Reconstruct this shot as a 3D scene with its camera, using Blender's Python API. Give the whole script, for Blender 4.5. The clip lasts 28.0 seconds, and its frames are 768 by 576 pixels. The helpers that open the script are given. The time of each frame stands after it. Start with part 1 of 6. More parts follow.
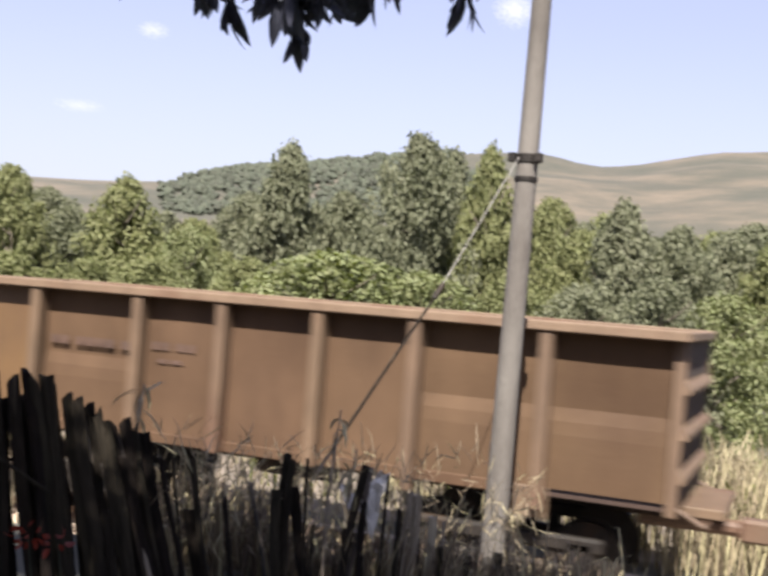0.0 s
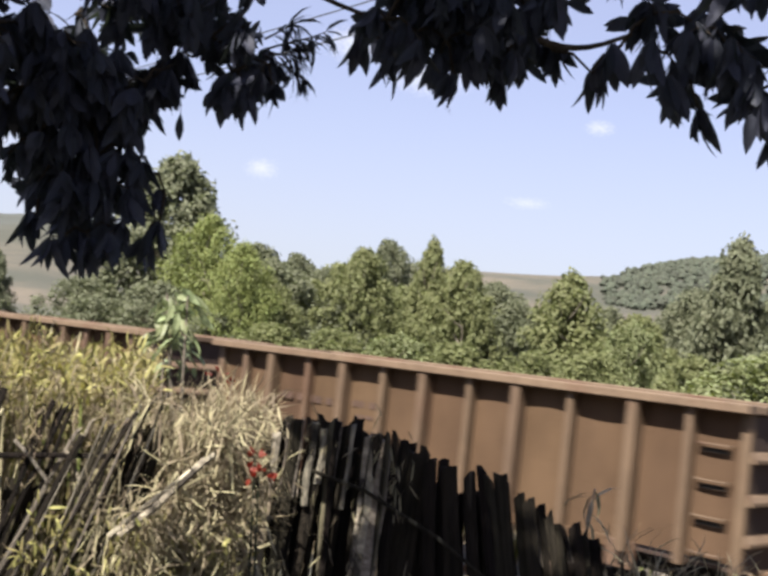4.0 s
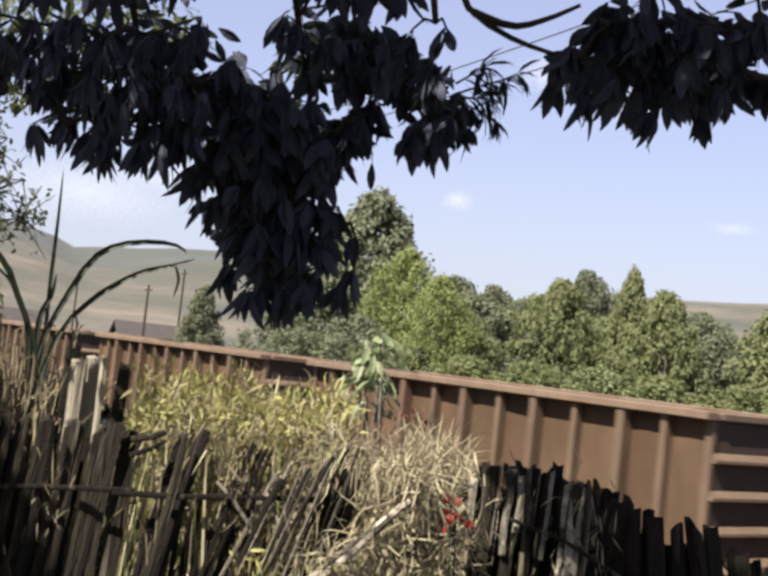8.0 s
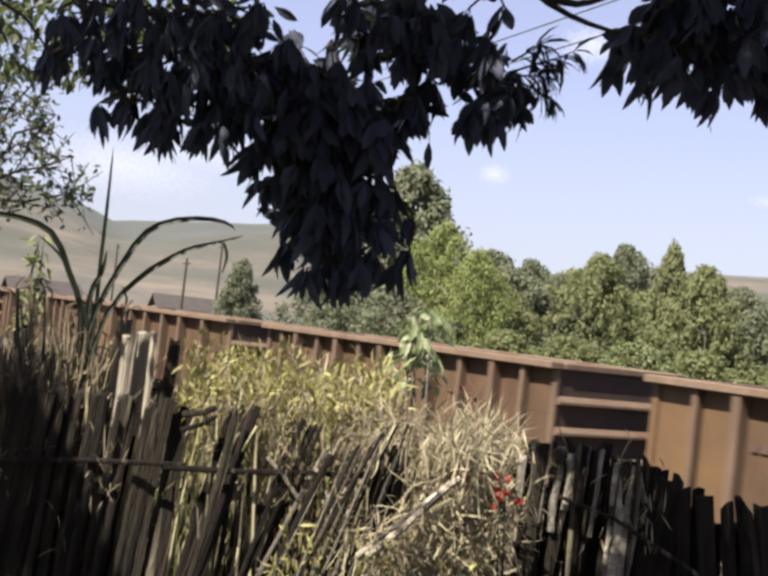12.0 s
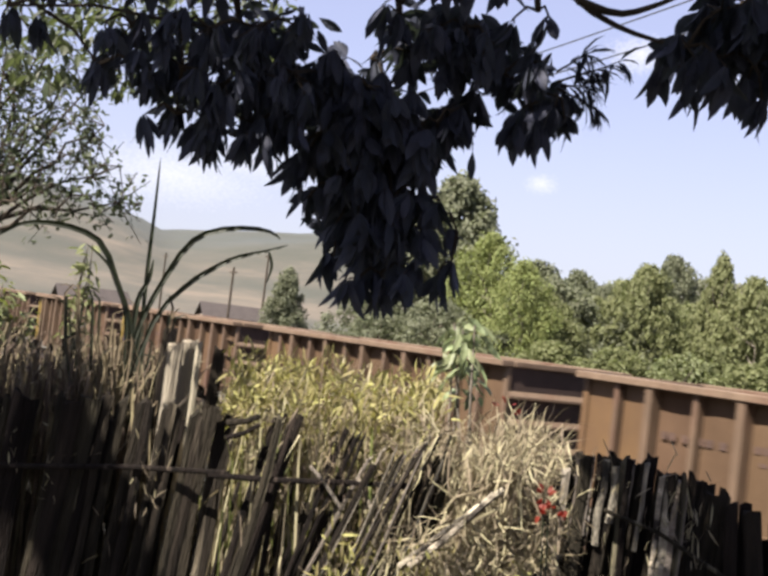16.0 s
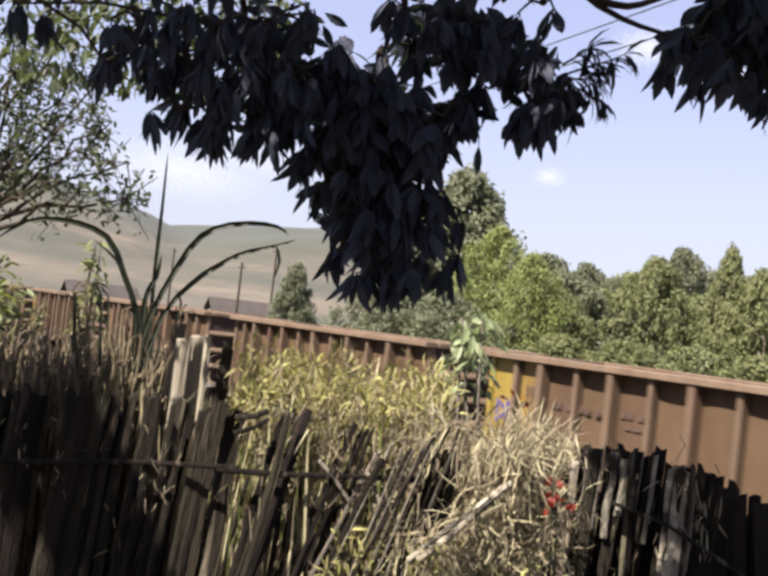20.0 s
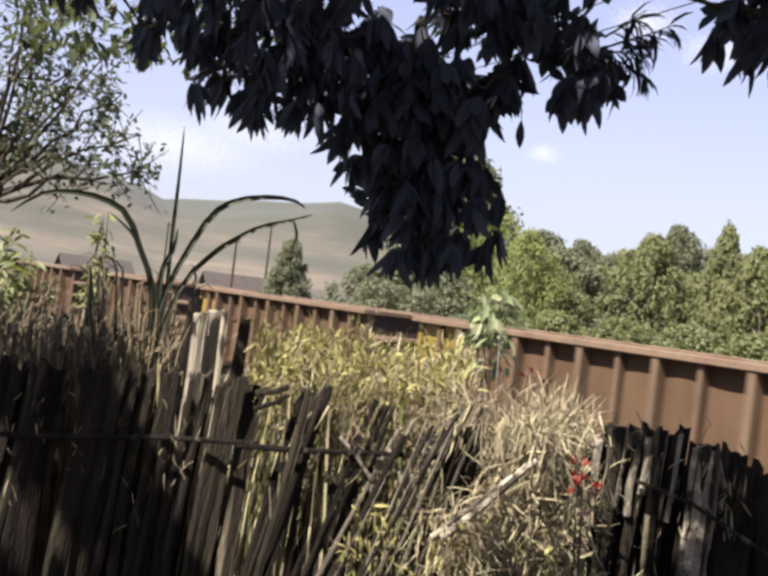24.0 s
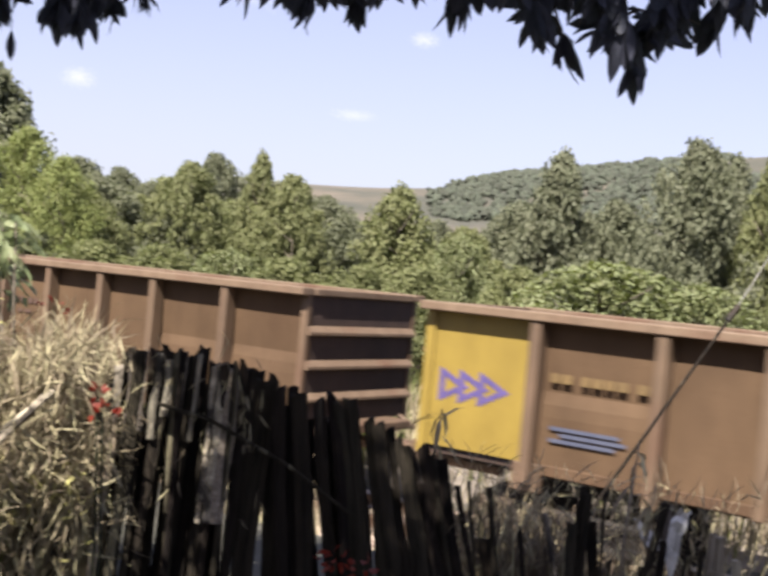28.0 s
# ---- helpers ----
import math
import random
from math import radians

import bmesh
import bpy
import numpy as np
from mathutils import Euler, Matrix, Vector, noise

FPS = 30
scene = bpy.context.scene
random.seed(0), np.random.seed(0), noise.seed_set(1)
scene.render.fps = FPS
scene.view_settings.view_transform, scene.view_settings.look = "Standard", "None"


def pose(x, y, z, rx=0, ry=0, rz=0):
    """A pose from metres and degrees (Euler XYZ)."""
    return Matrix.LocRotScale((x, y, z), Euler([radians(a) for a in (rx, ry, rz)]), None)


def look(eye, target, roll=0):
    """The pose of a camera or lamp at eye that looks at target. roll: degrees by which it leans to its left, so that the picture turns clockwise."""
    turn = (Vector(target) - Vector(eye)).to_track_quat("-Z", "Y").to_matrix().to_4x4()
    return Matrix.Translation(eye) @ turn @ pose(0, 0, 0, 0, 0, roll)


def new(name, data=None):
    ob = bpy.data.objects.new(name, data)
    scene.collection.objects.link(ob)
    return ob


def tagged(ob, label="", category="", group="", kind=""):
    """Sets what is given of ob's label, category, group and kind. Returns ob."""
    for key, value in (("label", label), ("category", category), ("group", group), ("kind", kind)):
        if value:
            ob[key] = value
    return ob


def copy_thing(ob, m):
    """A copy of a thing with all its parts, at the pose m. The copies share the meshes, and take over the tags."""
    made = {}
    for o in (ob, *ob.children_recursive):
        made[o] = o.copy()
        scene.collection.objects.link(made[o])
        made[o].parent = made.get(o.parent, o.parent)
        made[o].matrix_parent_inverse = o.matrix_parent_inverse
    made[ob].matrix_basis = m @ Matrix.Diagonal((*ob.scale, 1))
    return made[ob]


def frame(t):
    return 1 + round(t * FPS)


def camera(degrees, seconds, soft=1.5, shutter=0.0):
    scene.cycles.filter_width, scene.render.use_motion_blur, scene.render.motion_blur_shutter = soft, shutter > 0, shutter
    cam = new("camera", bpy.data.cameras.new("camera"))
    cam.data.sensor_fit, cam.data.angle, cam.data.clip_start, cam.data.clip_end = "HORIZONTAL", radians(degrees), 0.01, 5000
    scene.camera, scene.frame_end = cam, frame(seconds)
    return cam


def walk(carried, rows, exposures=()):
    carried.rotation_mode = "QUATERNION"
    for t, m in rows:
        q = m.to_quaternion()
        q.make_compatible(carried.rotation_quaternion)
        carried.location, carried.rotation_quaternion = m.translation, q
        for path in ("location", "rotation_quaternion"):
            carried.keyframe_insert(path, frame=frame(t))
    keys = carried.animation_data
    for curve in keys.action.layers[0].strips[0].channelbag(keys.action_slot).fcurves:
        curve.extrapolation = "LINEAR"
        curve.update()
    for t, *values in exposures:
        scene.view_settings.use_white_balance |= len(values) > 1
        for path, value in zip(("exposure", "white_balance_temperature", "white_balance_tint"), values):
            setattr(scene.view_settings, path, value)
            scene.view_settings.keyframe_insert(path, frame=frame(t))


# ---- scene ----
cam = camera(38.5, 28.0, soft=3.2, shutter=0.35)
PATH = [
    (0, 0.121, 0.010, 2.934, 90.32, -4.42, 21.66),
    (0.5, 0.102, -0.007, 2.929, 91.16, -4.68, 26.82),
    (1, 0.096, -0.001, 2.944, 91.91, -5.02, 29.52),
    (1.5, 0.094, -0.005, 2.952, 92.23, -5.16, 33.62),
    (2, 0.083, 0.004, 2.958, 92.28, -5.52, 35.99),
    (2.5, 0.077, 0.008, 2.960, 92.49, -5.67, 38.50),
    (3, 0.074, 0.001, 2.962, 92.68, -5.74, 40.93),
    (3.5, 0.069, 0.002, 2.966, 92.95, -6.02, 42.23),
    (4, 0.060, 0.003, 2.969, 93.07, -6.39, 44.40),
    (4.5, 0.049, 0.003, 2.978, 93.46, -6.63, 47.96),
    (6.5, 0.027, 0.032, 3.001, 92.92, -5.16, 53.38),
    (7, 0.032, 0.032, 3.004, 93.90, -5.03, 52.04),
    (7.5, 0.015, 0.046, 3.012, 94.07, -5.74, 53.41),
    (8, 0.008, 0.051, 3.019, 93.55, -6.35, 54.72),
    (8.5, 0.008, 0.058, 3.025, 93.80, -6.12, 54.02),
    (9, 0.007, 0.058, 3.022, 93.14, -5.69, 54.85),
    (9.5, -0.020, 0.055, 3.023, 92.62, -5.96, 55.25),
    (10, -0.026, 0.037, 3.021, 92.11, -5.55, 55.26),
    (10.5, -0.033, 0.032, 3.022, 92.12, -5.98, 55.29),
    (11, -0.023, 0.017, 3.021, 91.83, -5.94, 56.14),
    (11.5, -0.019, 0.010, 3.025, 91.95, -5.61, 56.43),
    (12, -0.016, 0.003, 3.027, 91.97, -6.56, 56.61),
    (12.5, -0.025, 0.013, 3.030, 90.78, -7.43, 57.15),
    (14.5, -0.008, 0.018, 3.029, 90.38, -6.82, 58.74),
    (15, -0.014, 0.019, 3.030, 91.63, -7.02, 58.87),
    (15.5, -0.011, 0.012, 3.032, 92.27, -6.92, 59.03),
    (16, -0.013, 0.010, 3.029, 92.20, -6.99, 58.99),
    (16.5, -0.007, 0.005, 3.029, 92.03, -6.92, 58.74),
    (17, -0.006, 0.002, 3.031, 92.02, -7.12, 58.22),
    (17.5, -0.002, 0.004, 3.030, 91.95, -7.10, 58.01),
    (18, -0.009, 0.009, 3.033, 91.79, -6.90, 58.35),
    (18.5, -0.014, 0.012, 3.034, 91.61, -6.94, 58.79),
    (19, -0.011, 0.006, 3.033, 91.63, -7.09, 59.18),
    (19.5, -0.012, 0.008, 3.028, 91.56, -6.54, 59.51),
    (20, -0.007, 0.010, 3.030, 91.84, -6.64, 59.44),
    (20.5, -0.012, 0.001, 3.030, 91.99, -6.69, 59.18),
    (22.5, -0.069, -0.054, 3.023, 91.64, -7.07, 58.10),
    (23, -0.097, -0.058, 3.022, 91.54, -7.06, 58.89),
    (23.5, -0.096, -0.065, 3.022, 90.95, -7.25, 59.19),
    (24, -0.103, -0.067, 3.017, 90.61, -7.02, 59.09),
    (24.5, -0.126, -0.057, 3.013, 90.33, -6.98, 58.77),
    (25, -0.125, -0.053, 3.022, 90.39, -6.84, 57.69),
    (25.5, -0.119, -0.047, 3.010, 90.39, -6.77, 56.80),
    (26, -0.111, -0.041, 3.003, 90.13, -6.59, 53.38),
    (26.5, -0.094, -0.040, 3.000, 89.93, -6.16, 48.75),
    (27, -0.087, -0.018, 2.999, 89.59, -6.02, 45.66),
    (27.5, -0.076, -0.011, 2.998, 89.55, -5.29, 41.34),
    (28, -0.066, 0.024, 3.011, 89.46, -5.41, 35.45),
]
walk(cam, [(t, pose(x, y, z, rx, ry, rz)) for t, x, y, z, rx, ry, rz in PATH], exposures=[(0, 1.98, 6540, 10.5), (1, 1.97, 6490, 9.5), (2.5, 1.92, 6480, 7), (4.5, 1.82, 6470, 7), (10.5, 1.80, 6480, 8), (13, 1.90, 6510, 9.5), (16, 1.92, 6550, 10), (28, 1.95, 6540, 10.5)])

# ---- sky and sun ----
SUN = Vector((0.15, -0.62, 0.77)).normalized()
world = bpy.data.worlds.new("sky")
scene.world = world
world.use_nodes = True
wn, wl = world.node_tree.nodes, world.node_tree.links
sky = wn.new("ShaderNodeTexSky")
sky.sky_type, sky.sun_disc = "NISHITA", False
sky.sun_elevation = math.asin(SUN.z)
sky.sun_rotation = math.atan2(SUN.x, SUN.y)
sky.air_density, sky.dust_density, sky.ozone_density = 1.0, 0.8, 1.2
wcoord = wn.new("ShaderNodeTexCoord")
wmap = wn.new("ShaderNodeMapping")
wmap.inputs["Scale"].default_value = (9.0, 9.0, 17.0)
wnoise = wn.new("ShaderNodeTexNoise")
wnoise.inputs["Scale"].default_value, wnoise.inputs["Detail"].default_value = 1.6, 6.0
wramp = wn.new("ShaderNodeValToRGB")
wramp.color_ramp.elements[0].position, wramp.color_ramp.elements[1].position = 0.72, 0.85
wmix = wn.new("ShaderNodeMix")
wmix.data_type = "RGBA"
wmix.inputs["B"].default_value = (7.4, 7.3, 7.6, 1)
wfac = wn.new("ShaderNodeMath")
wfac.operation = "MULTIPLY"
wfac.inputs[1].default_value = 0.55
wl.new(wcoord.outputs["Generated"], wmap.inputs["Vector"])
wl.new(wmap.outputs[0], wnoise.inputs["Vector"])
wl.new(wnoise.outputs["Fac"], wramp.inputs["Fac"])
wl.new(wramp.outputs["Color"], wfac.inputs[0])
def cloud(psi, elev, wide, high, amount):
    """A small ragged cloud at a place of the sky; gives its cover."""
    a, e = radians(psi), radians(elev)
    away = wn.new("ShaderNodeVectorMath")
    away.operation = "SUBTRACT"
    away.inputs[1].default_value = (-math.sin(a) * math.cos(e), math.cos(a) * math.cos(e), math.sin(e))
    wl.new(wcoord.outputs["Generated"], away.inputs[0])
    shape = wn.new("ShaderNodeVectorMath")
    shape.operation = "MULTIPLY"
    shape.inputs[1].default_value = (1 / radians(wide), 1 / radians(wide), 1 / radians(high))
    wl.new(away.outputs[0], shape.inputs[0])
    size = wn.new("ShaderNodeVectorMath")
    size.operation = "LENGTH"
    wl.new(shape.outputs[0], size.inputs[0])
    ragged = wn.new("ShaderNodeMath")
    ragged.operation = "MULTIPLY_ADD"
    ragged.inputs[1].default_value = 1.7
    wl.new(wfine.outputs["Fac"], ragged.inputs[0])
    wl.new(size.outputs["Value"], ragged.inputs[2])
    cover = wn.new("ShaderNodeMapRange")
    cover.inputs["From Min"].default_value, cover.inputs["From Max"].default_value = 2.0, 0.75
    cover.inputs["To Min"].default_value, cover.inputs["To Max"].default_value = 0.0, amount
    wl.new(ragged.outputs[0], cover.inputs["Value"])
    return cover.outputs[0]


wfine = wn.new("ShaderNodeTexNoise")
wfine.inputs["Scale"].default_value, wfine.inputs["Detail"].default_value = 34.0, 5.0
wl.new(wmap.outputs[0], wfine.inputs["Vector"])
covers = wfac.outputs[0]
for row in ((51.8, 8.45, 0.8, 0.5, 0.55), (37.8, 8.2, 1.1, 0.3, 0.4), (34.5, 12.3, 0.7, 0.38, 0.55), (43.6, 14.1, 2.0, 0.9, 0.6), (47.5, 15.3, 1.6, 0.9, 0.65), (16.0, 14.9, 1.0, 0.8, 0.75), (70.8, 6.6, 4.5, 1.5, 0.5), (67.0, 7.8, 3.5, 1.2, 0.4)):
    both = wn.new("ShaderNodeMath")
    both.operation = "MAXIMUM"
    wl.new(covers, both.inputs[0])
    wl.new(cloud(*row), both.inputs[1])
    covers = both.outputs[0]
wl.new(covers, wmix.inputs["Factor"])
wsat = wn.new("ShaderNodeHueSaturation")
wsat.inputs["Saturation"].default_value, wsat.inputs["Value"].default_value = 0.80, 0.95
wsat.inputs["Hue"].default_value = 0.532
wl.new(sky.outputs[0], wsat.inputs["Color"])
whaze = wn.new("ShaderNodeMix")
whaze.data_type = "RGBA"
whaze.inputs["Factor"].default_value, whaze.inputs["B"].default_value = 0.34, (5.3, 5.8, 8.4, 1)
wl.new(wsat.outputs[0], whaze.inputs["A"])
wsplit = wn.new("ShaderNodeSeparateXYZ")
wl.new(wcoord.outputs["Generated"], wsplit.inputs[0])
wlow = wn.new("ShaderNodeMapRange")
wlow.interpolation_type = "SMOOTHSTEP"
wlow.inputs["From Min"].default_value, wlow.inputs["From Max"].default_value = 0.0, 0.26
wlow.inputs["To Min"].default_value, wlow.inputs["To Max"].default_value = 0.65, 0.0
wl.new(wsplit.outputs["Z"], wlow.inputs["Value"])
wveil = wn.new("ShaderNodeMix")
wveil.data_type = "RGBA"
wveil.inputs["B"].default_value = (4.5, 4.42, 5.2, 1)
wl.new(wlow.outputs[0], wveil.inputs["Factor"])
wl.new(whaze.outputs["Result"], wveil.inputs["A"])
wl.new(wveil.outputs["Result"], wmix.inputs["A"])
wl.new(wmix.outputs["Result"], wn["Background"].inputs["Color"])
wn["Background"].inputs["Strength"].default_value = 0.0445
sun = new("sun", bpy.data.lights.new("sun", "SUN"))
sun.data.energy, sun.data.angle, sun.data.color = 5.0, radians(0.55), (1.0, 0.925, 0.825)
sun.matrix_world = look(SUN * 50, (0, 0, 0))


# ---- materials ----
def material(name, low, high, rough=0.8, scale=8.0, bump=0.3, metal=0.0, detail=5.0, fine=60.0, stretch=(1, 1, 1), stain=None, stain_at=(0.55, 0.7), per=None, per_amount=0.25, through_light=None, spec=0.5):
    """Two noises mix low into high; stain is a third colour in patches; per varies it piece by piece."""
    m = bpy.data.materials.new(name)
    m.use_nodes = True
    n, l = m.node_tree.nodes, m.node_tree.links
    b = n["Principled BSDF"]
    co = n.new("ShaderNodeTexCoord")
    mp = n.new("ShaderNodeMapping")
    mp.inputs["Scale"].default_value = stretch
    l.new(co.outputs["Object"], mp.inputs["Vector"])
    if per == "object":
        own = n.new("ShaderNodeVectorMath")
        own.operation = "SCALE"
        own.inputs[0].default_value = (37.0, 23.0, 51.0)
        l.new(n.new("ShaderNodeObjectInfo").outputs["Random"], own.inputs["Scale"])
        l.new(own.outputs[0], mp.inputs["Location"])
    big = n.new("ShaderNodeTexNoise")
    big.inputs["Scale"].default_value, big.inputs["Detail"].default_value, big.inputs["Roughness"].default_value = scale, detail, 0.65
    l.new(mp.outputs[0], big.inputs["Vector"])
    ramp = n.new("ShaderNodeValToRGB")
    ramp.color_ramp.elements[0].position, ramp.color_ramp.elements[0].color = 0.32, (*low, 1)
    ramp.color_ramp.elements[1].position, ramp.color_ramp.elements[1].color = 0.68, (*high, 1)
    l.new(big.outputs["Fac"], ramp.inputs["Fac"])
    out = ramp.outputs["Color"]
    small = n.new("ShaderNodeTexNoise")
    small.inputs["Scale"].default_value, small.inputs["Detail"].default_value = fine, 4.0
    l.new(mp.outputs[0], small.inputs["Vector"])
    if stain:
        patch = n.new("ShaderNodeTexNoise")
        patch.inputs["Scale"].default_value, patch.inputs["Detail"].default_value = scale * 0.35, 7.0
        l.new(mp.outputs[0], patch.inputs["Vector"])
        pr = n.new("ShaderNodeValToRGB")
        pr.color_ramp.elements[0].position, pr.color_ramp.elements[1].position = stain_at
        l.new(patch.outputs["Fac"], pr.inputs["Fac"])
        mx = n.new("ShaderNodeMix")
        mx.data_type = "RGBA"
        mx.inputs["B"].default_value = (*stain, 1)
        l.new(pr.outputs["Color"], mx.inputs["Factor"])
        l.new(out, mx.inputs["A"])
        out = mx.outputs["Result"]
    if per:
        if per == "island":
            rnd = n.new("ShaderNodeNewGeometry").outputs["Random Per Island"]
        else:
            rnd = n.new("ShaderNodeObjectInfo").outputs["Random"]
        hs = n.new("ShaderNodeHueSaturation")
        vr = n.new("ShaderNodeMapRange")
        vr.inputs["To Min"].default_value, vr.inputs["To Max"].default_value = 1 - per_amount, 1 + per_amount
        l.new(rnd, vr.inputs["Value"])
        l.new(vr.outputs[0], hs.inputs["Value"])
        hr = n.new("ShaderNodeMapRange")
        hr.inputs["To Min"].default_value, hr.inputs["To Max"].default_value = 0.5 - per_amount * 0.06, 0.5 + per_amount * 0.06
        l.new(rnd, hr.inputs["Value"])
        l.new(hr.outputs[0], hs.inputs["Hue"])
        l.new(out, hs.inputs["Color"])
        out = hs.outputs["Color"]
    l.new(out, b.inputs["Base Color"])
    rr = n.new("ShaderNodeMapRange")
    rr.inputs["To Min"].default_value, rr.inputs["To Max"].default_value = max(rough - 0.12, 0.05), min(rough + 0.12, 1)
    l.new(small.outputs["Fac"], rr.inputs["Value"])
    l.new(rr.outputs[0], b.inputs["Roughness"])
    b.inputs["Metallic"].default_value = metal
    b.inputs["Specular IOR Level"].default_value = spec
    if bump:
        bp = n.new("ShaderNodeBump")
        bp.inputs["Strength"].default_value, bp.inputs["Distance"].default_value = bump, 0.02
        l.new(small.outputs["Fac"], bp.inputs["Height"])
        l.new(bp.outputs[0], b.inputs["Normal"])
    if through_light:
        tr = n.new("ShaderNodeBsdfTranslucent")
        tr.inputs["Color"].default_value = (*through_light, 1)
        mxs = n.new("ShaderNodeMixShader")
        mxs.inputs["Fac"].default_value = 0.42
        l.new(b.outputs[0], mxs.inputs[1])
        l.new(tr.outputs[0], mxs.inputs[2])
        l.new(mxs.outputs[0], n["Material Output"].inputs["Surface"])
    return m


RUST = material("rusty_brown_paint", (0.0468, 0.0277, 0.0160), (0.0743, 0.0452, 0.0265), 0.75, 1.6, 0.25, detail=8, fine=45, stretch=(1, 1, 0.45), stain=(0.0368, 0.0198, 0.0119), stain_at=(0.56, 0.75), per="object", per_amount=0.07, spec=0.2)
RIB = material("worn_brown_steel", (0.0589, 0.0365, 0.0217), (0.0899, 0.0568, 0.0351), 0.65, 3.0, 0.25, fine=50, stretch=(1, 1, 0.5), stain=(0.0664, 0.0321, 0.0190), per="object", per_amount=0.06)
CHORD = material("ore_dusted_steel_rim", (0.0835, 0.0533, 0.0333), (0.1224, 0.0829, 0.0544), 0.7, 4.0, 0.3, fine=40, stain=(0.0785, 0.0400, 0.0231))
# rust darker than the sides: the end walls' shade is put into the colour
INNER = material("shade_darkened_rust", (0.0213, 0.0106, 0.0075), (0.0362, 0.0195, 0.0137), 0.85, 3.0, 0.4, stain=(0.0181, 0.0088, 0.0062))
BLACK = material("greasy_black_steel", (0.0048, 0.0042, 0.0042), (0.0162, 0.0132, 0.0114), 0.6, 6.0, 0.3, stain=(0.0288, 0.0186, 0.0120), spec=0.2)
YELLOW = material("faded_yellow_paint", (0.1255, 0.0836, 0.0123), (0.1673, 0.1150, 0.0190), 0.6, 2.5, 0.15, stretch=(1, 1, 0.5), stain=(0.1002, 0.0541, 0.0209), stain_at=(0.60, 0.78), per="object", per_amount=0.12)
OCHRE = material("rusted_ochre_paint", (0.0614, 0.0324, 0.0118), (0.0889, 0.0481, 0.0160), 0.7, 2.0, 0.2, stretch=(1, 1, 0.5), stain=(0.0551, 0.0269, 0.0128), stain_at=(0.45, 0.65))
PURPLE = material("purple_blue_paint", (0.041, 0.031, 0.109), (0.068, 0.048, 0.150), 0.6, 5, 0.1)
INK = material("dark_stencil_paint", (0.034, 0.019, 0.014), (0.061, 0.034, 0.024), 0.7, 6, 0.1)
PALEINK = material("ochre_stencil_paint", (0.0765, 0.0478, 0.0174), (0.1035, 0.0653, 0.0230), 0.7, 6, 0.1)
BLUE = material("pale_blue_paint", (0.0360, 0.0418, 0.0725), (0.0528, 0.0586, 0.0893), 0.6, 6, 0.1)
RAIL = material("worn_rail_steel", (0.082, 0.048, 0.034), (0.204, 0.150, 0.116), 0.45, 8, 0.2, metal=0.6)
SLEEPER = material("weathered_sleeper_wood", (0.068, 0.051, 0.037), (0.150, 0.116, 0.088), 0.9, 6, 0.6, stretch=(4, 0.6, 1), per="object")
STONE = material("ballast_stone", (0.2040, 0.1530, 0.1230), (0.4290, 0.3465, 0.2850), 0.9, 3, 0.5, per="island", per_amount=0.35)
CONCRETE = material("weathered_concrete", (0.0608, 0.0540, 0.0485), (0.1045, 0.0966, 0.0888), 0.9, 3.5, 0.4, fine=55, stretch=(1, 1, 0.3), stain=(0.0523, 0.0478, 0.0429), stain_at=(0.5, 0.75))
# weathered wood kept near black: deep tree shade is put into its colour
WOOD = material("shade_darkened_weathered_wood", (0.0059, 0.0046, 0.0036), (0.0260, 0.0200, 0.0150), 0.9, 6.0, 1.0, fine=30, stretch=(7, 7, 0.5), stain=(0.0900, 0.0740, 0.0550), stain_at=(0.60, 0.66), per="object", per_amount=0.55, spec=0.15)
PALEWOOD = material("sun_bleached_wood", (0.1498, 0.1238, 0.0922), (0.2477, 0.2160, 0.1699), 0.9, 5.0, 0.6, fine=30, stretch=(3.5, 3.5, 0.35), per="object", per_amount=0.25)
GREYWOOD = material("grey_driftwood", (0.0360, 0.0302, 0.0238), (0.2600, 0.2240, 0.1820), 0.9, 7.0, 0.8, fine=40, stretch=(6, 6, 0.45), stain=(0.0110, 0.0085, 0.0065), stain_at=(0.52, 0.60), per="object", per_amount=0.4)
BARK = material("dark_bark", (0.024, 0.019, 0.015), (0.061, 0.048, 0.037), 0.95, 7, 0.8, stretch=(2, 2, 0.5), spec=0.15)
STREAKED = material("streaked_dead_wood", (0.1080, 0.0888, 0.0672), (0.3600, 0.3120, 0.2460), 0.9, 14.0, 0.9, fine=40, stain=(0.0264, 0.0204, 0.0156), stain_at=(0.50, 0.58), per="object", per_amount=0.3)
PALEBARK = material("grey_bark", (0.088, 0.075, 0.061), (0.177, 0.150, 0.122), 0.95, 6, 0.7, stretch=(2, 2, 0.5))
LEAF_NEAR = material("leathery_dark_leaf", (0.0443, 0.0486, 0.0740), (0.0676, 0.0740, 0.1078), 0.6, 5, 0.15, per="island", per_amount=0.2, through_light=(0.0212, 0.0274, 0.0169), spec=0.25)
LEAF_LIGHT = material("small_sunlit_leaf", (0.0310, 0.0400, 0.0210), (0.0700, 0.0830, 0.0420), 0.55, 4, 0.1, per="island", per_amount=0.4, through_light=(0.0718, 0.0900, 0.0320))
LEAF_A = material("green_tree_leaf", (0.0943, 0.1044, 0.0473), (0.1819, 0.1891, 0.0893), 0.6, 0.8, 0.1, per="island", per_amount=0.15, through_light=(0.1746, 0.2032, 0.0713), spec=0.25)
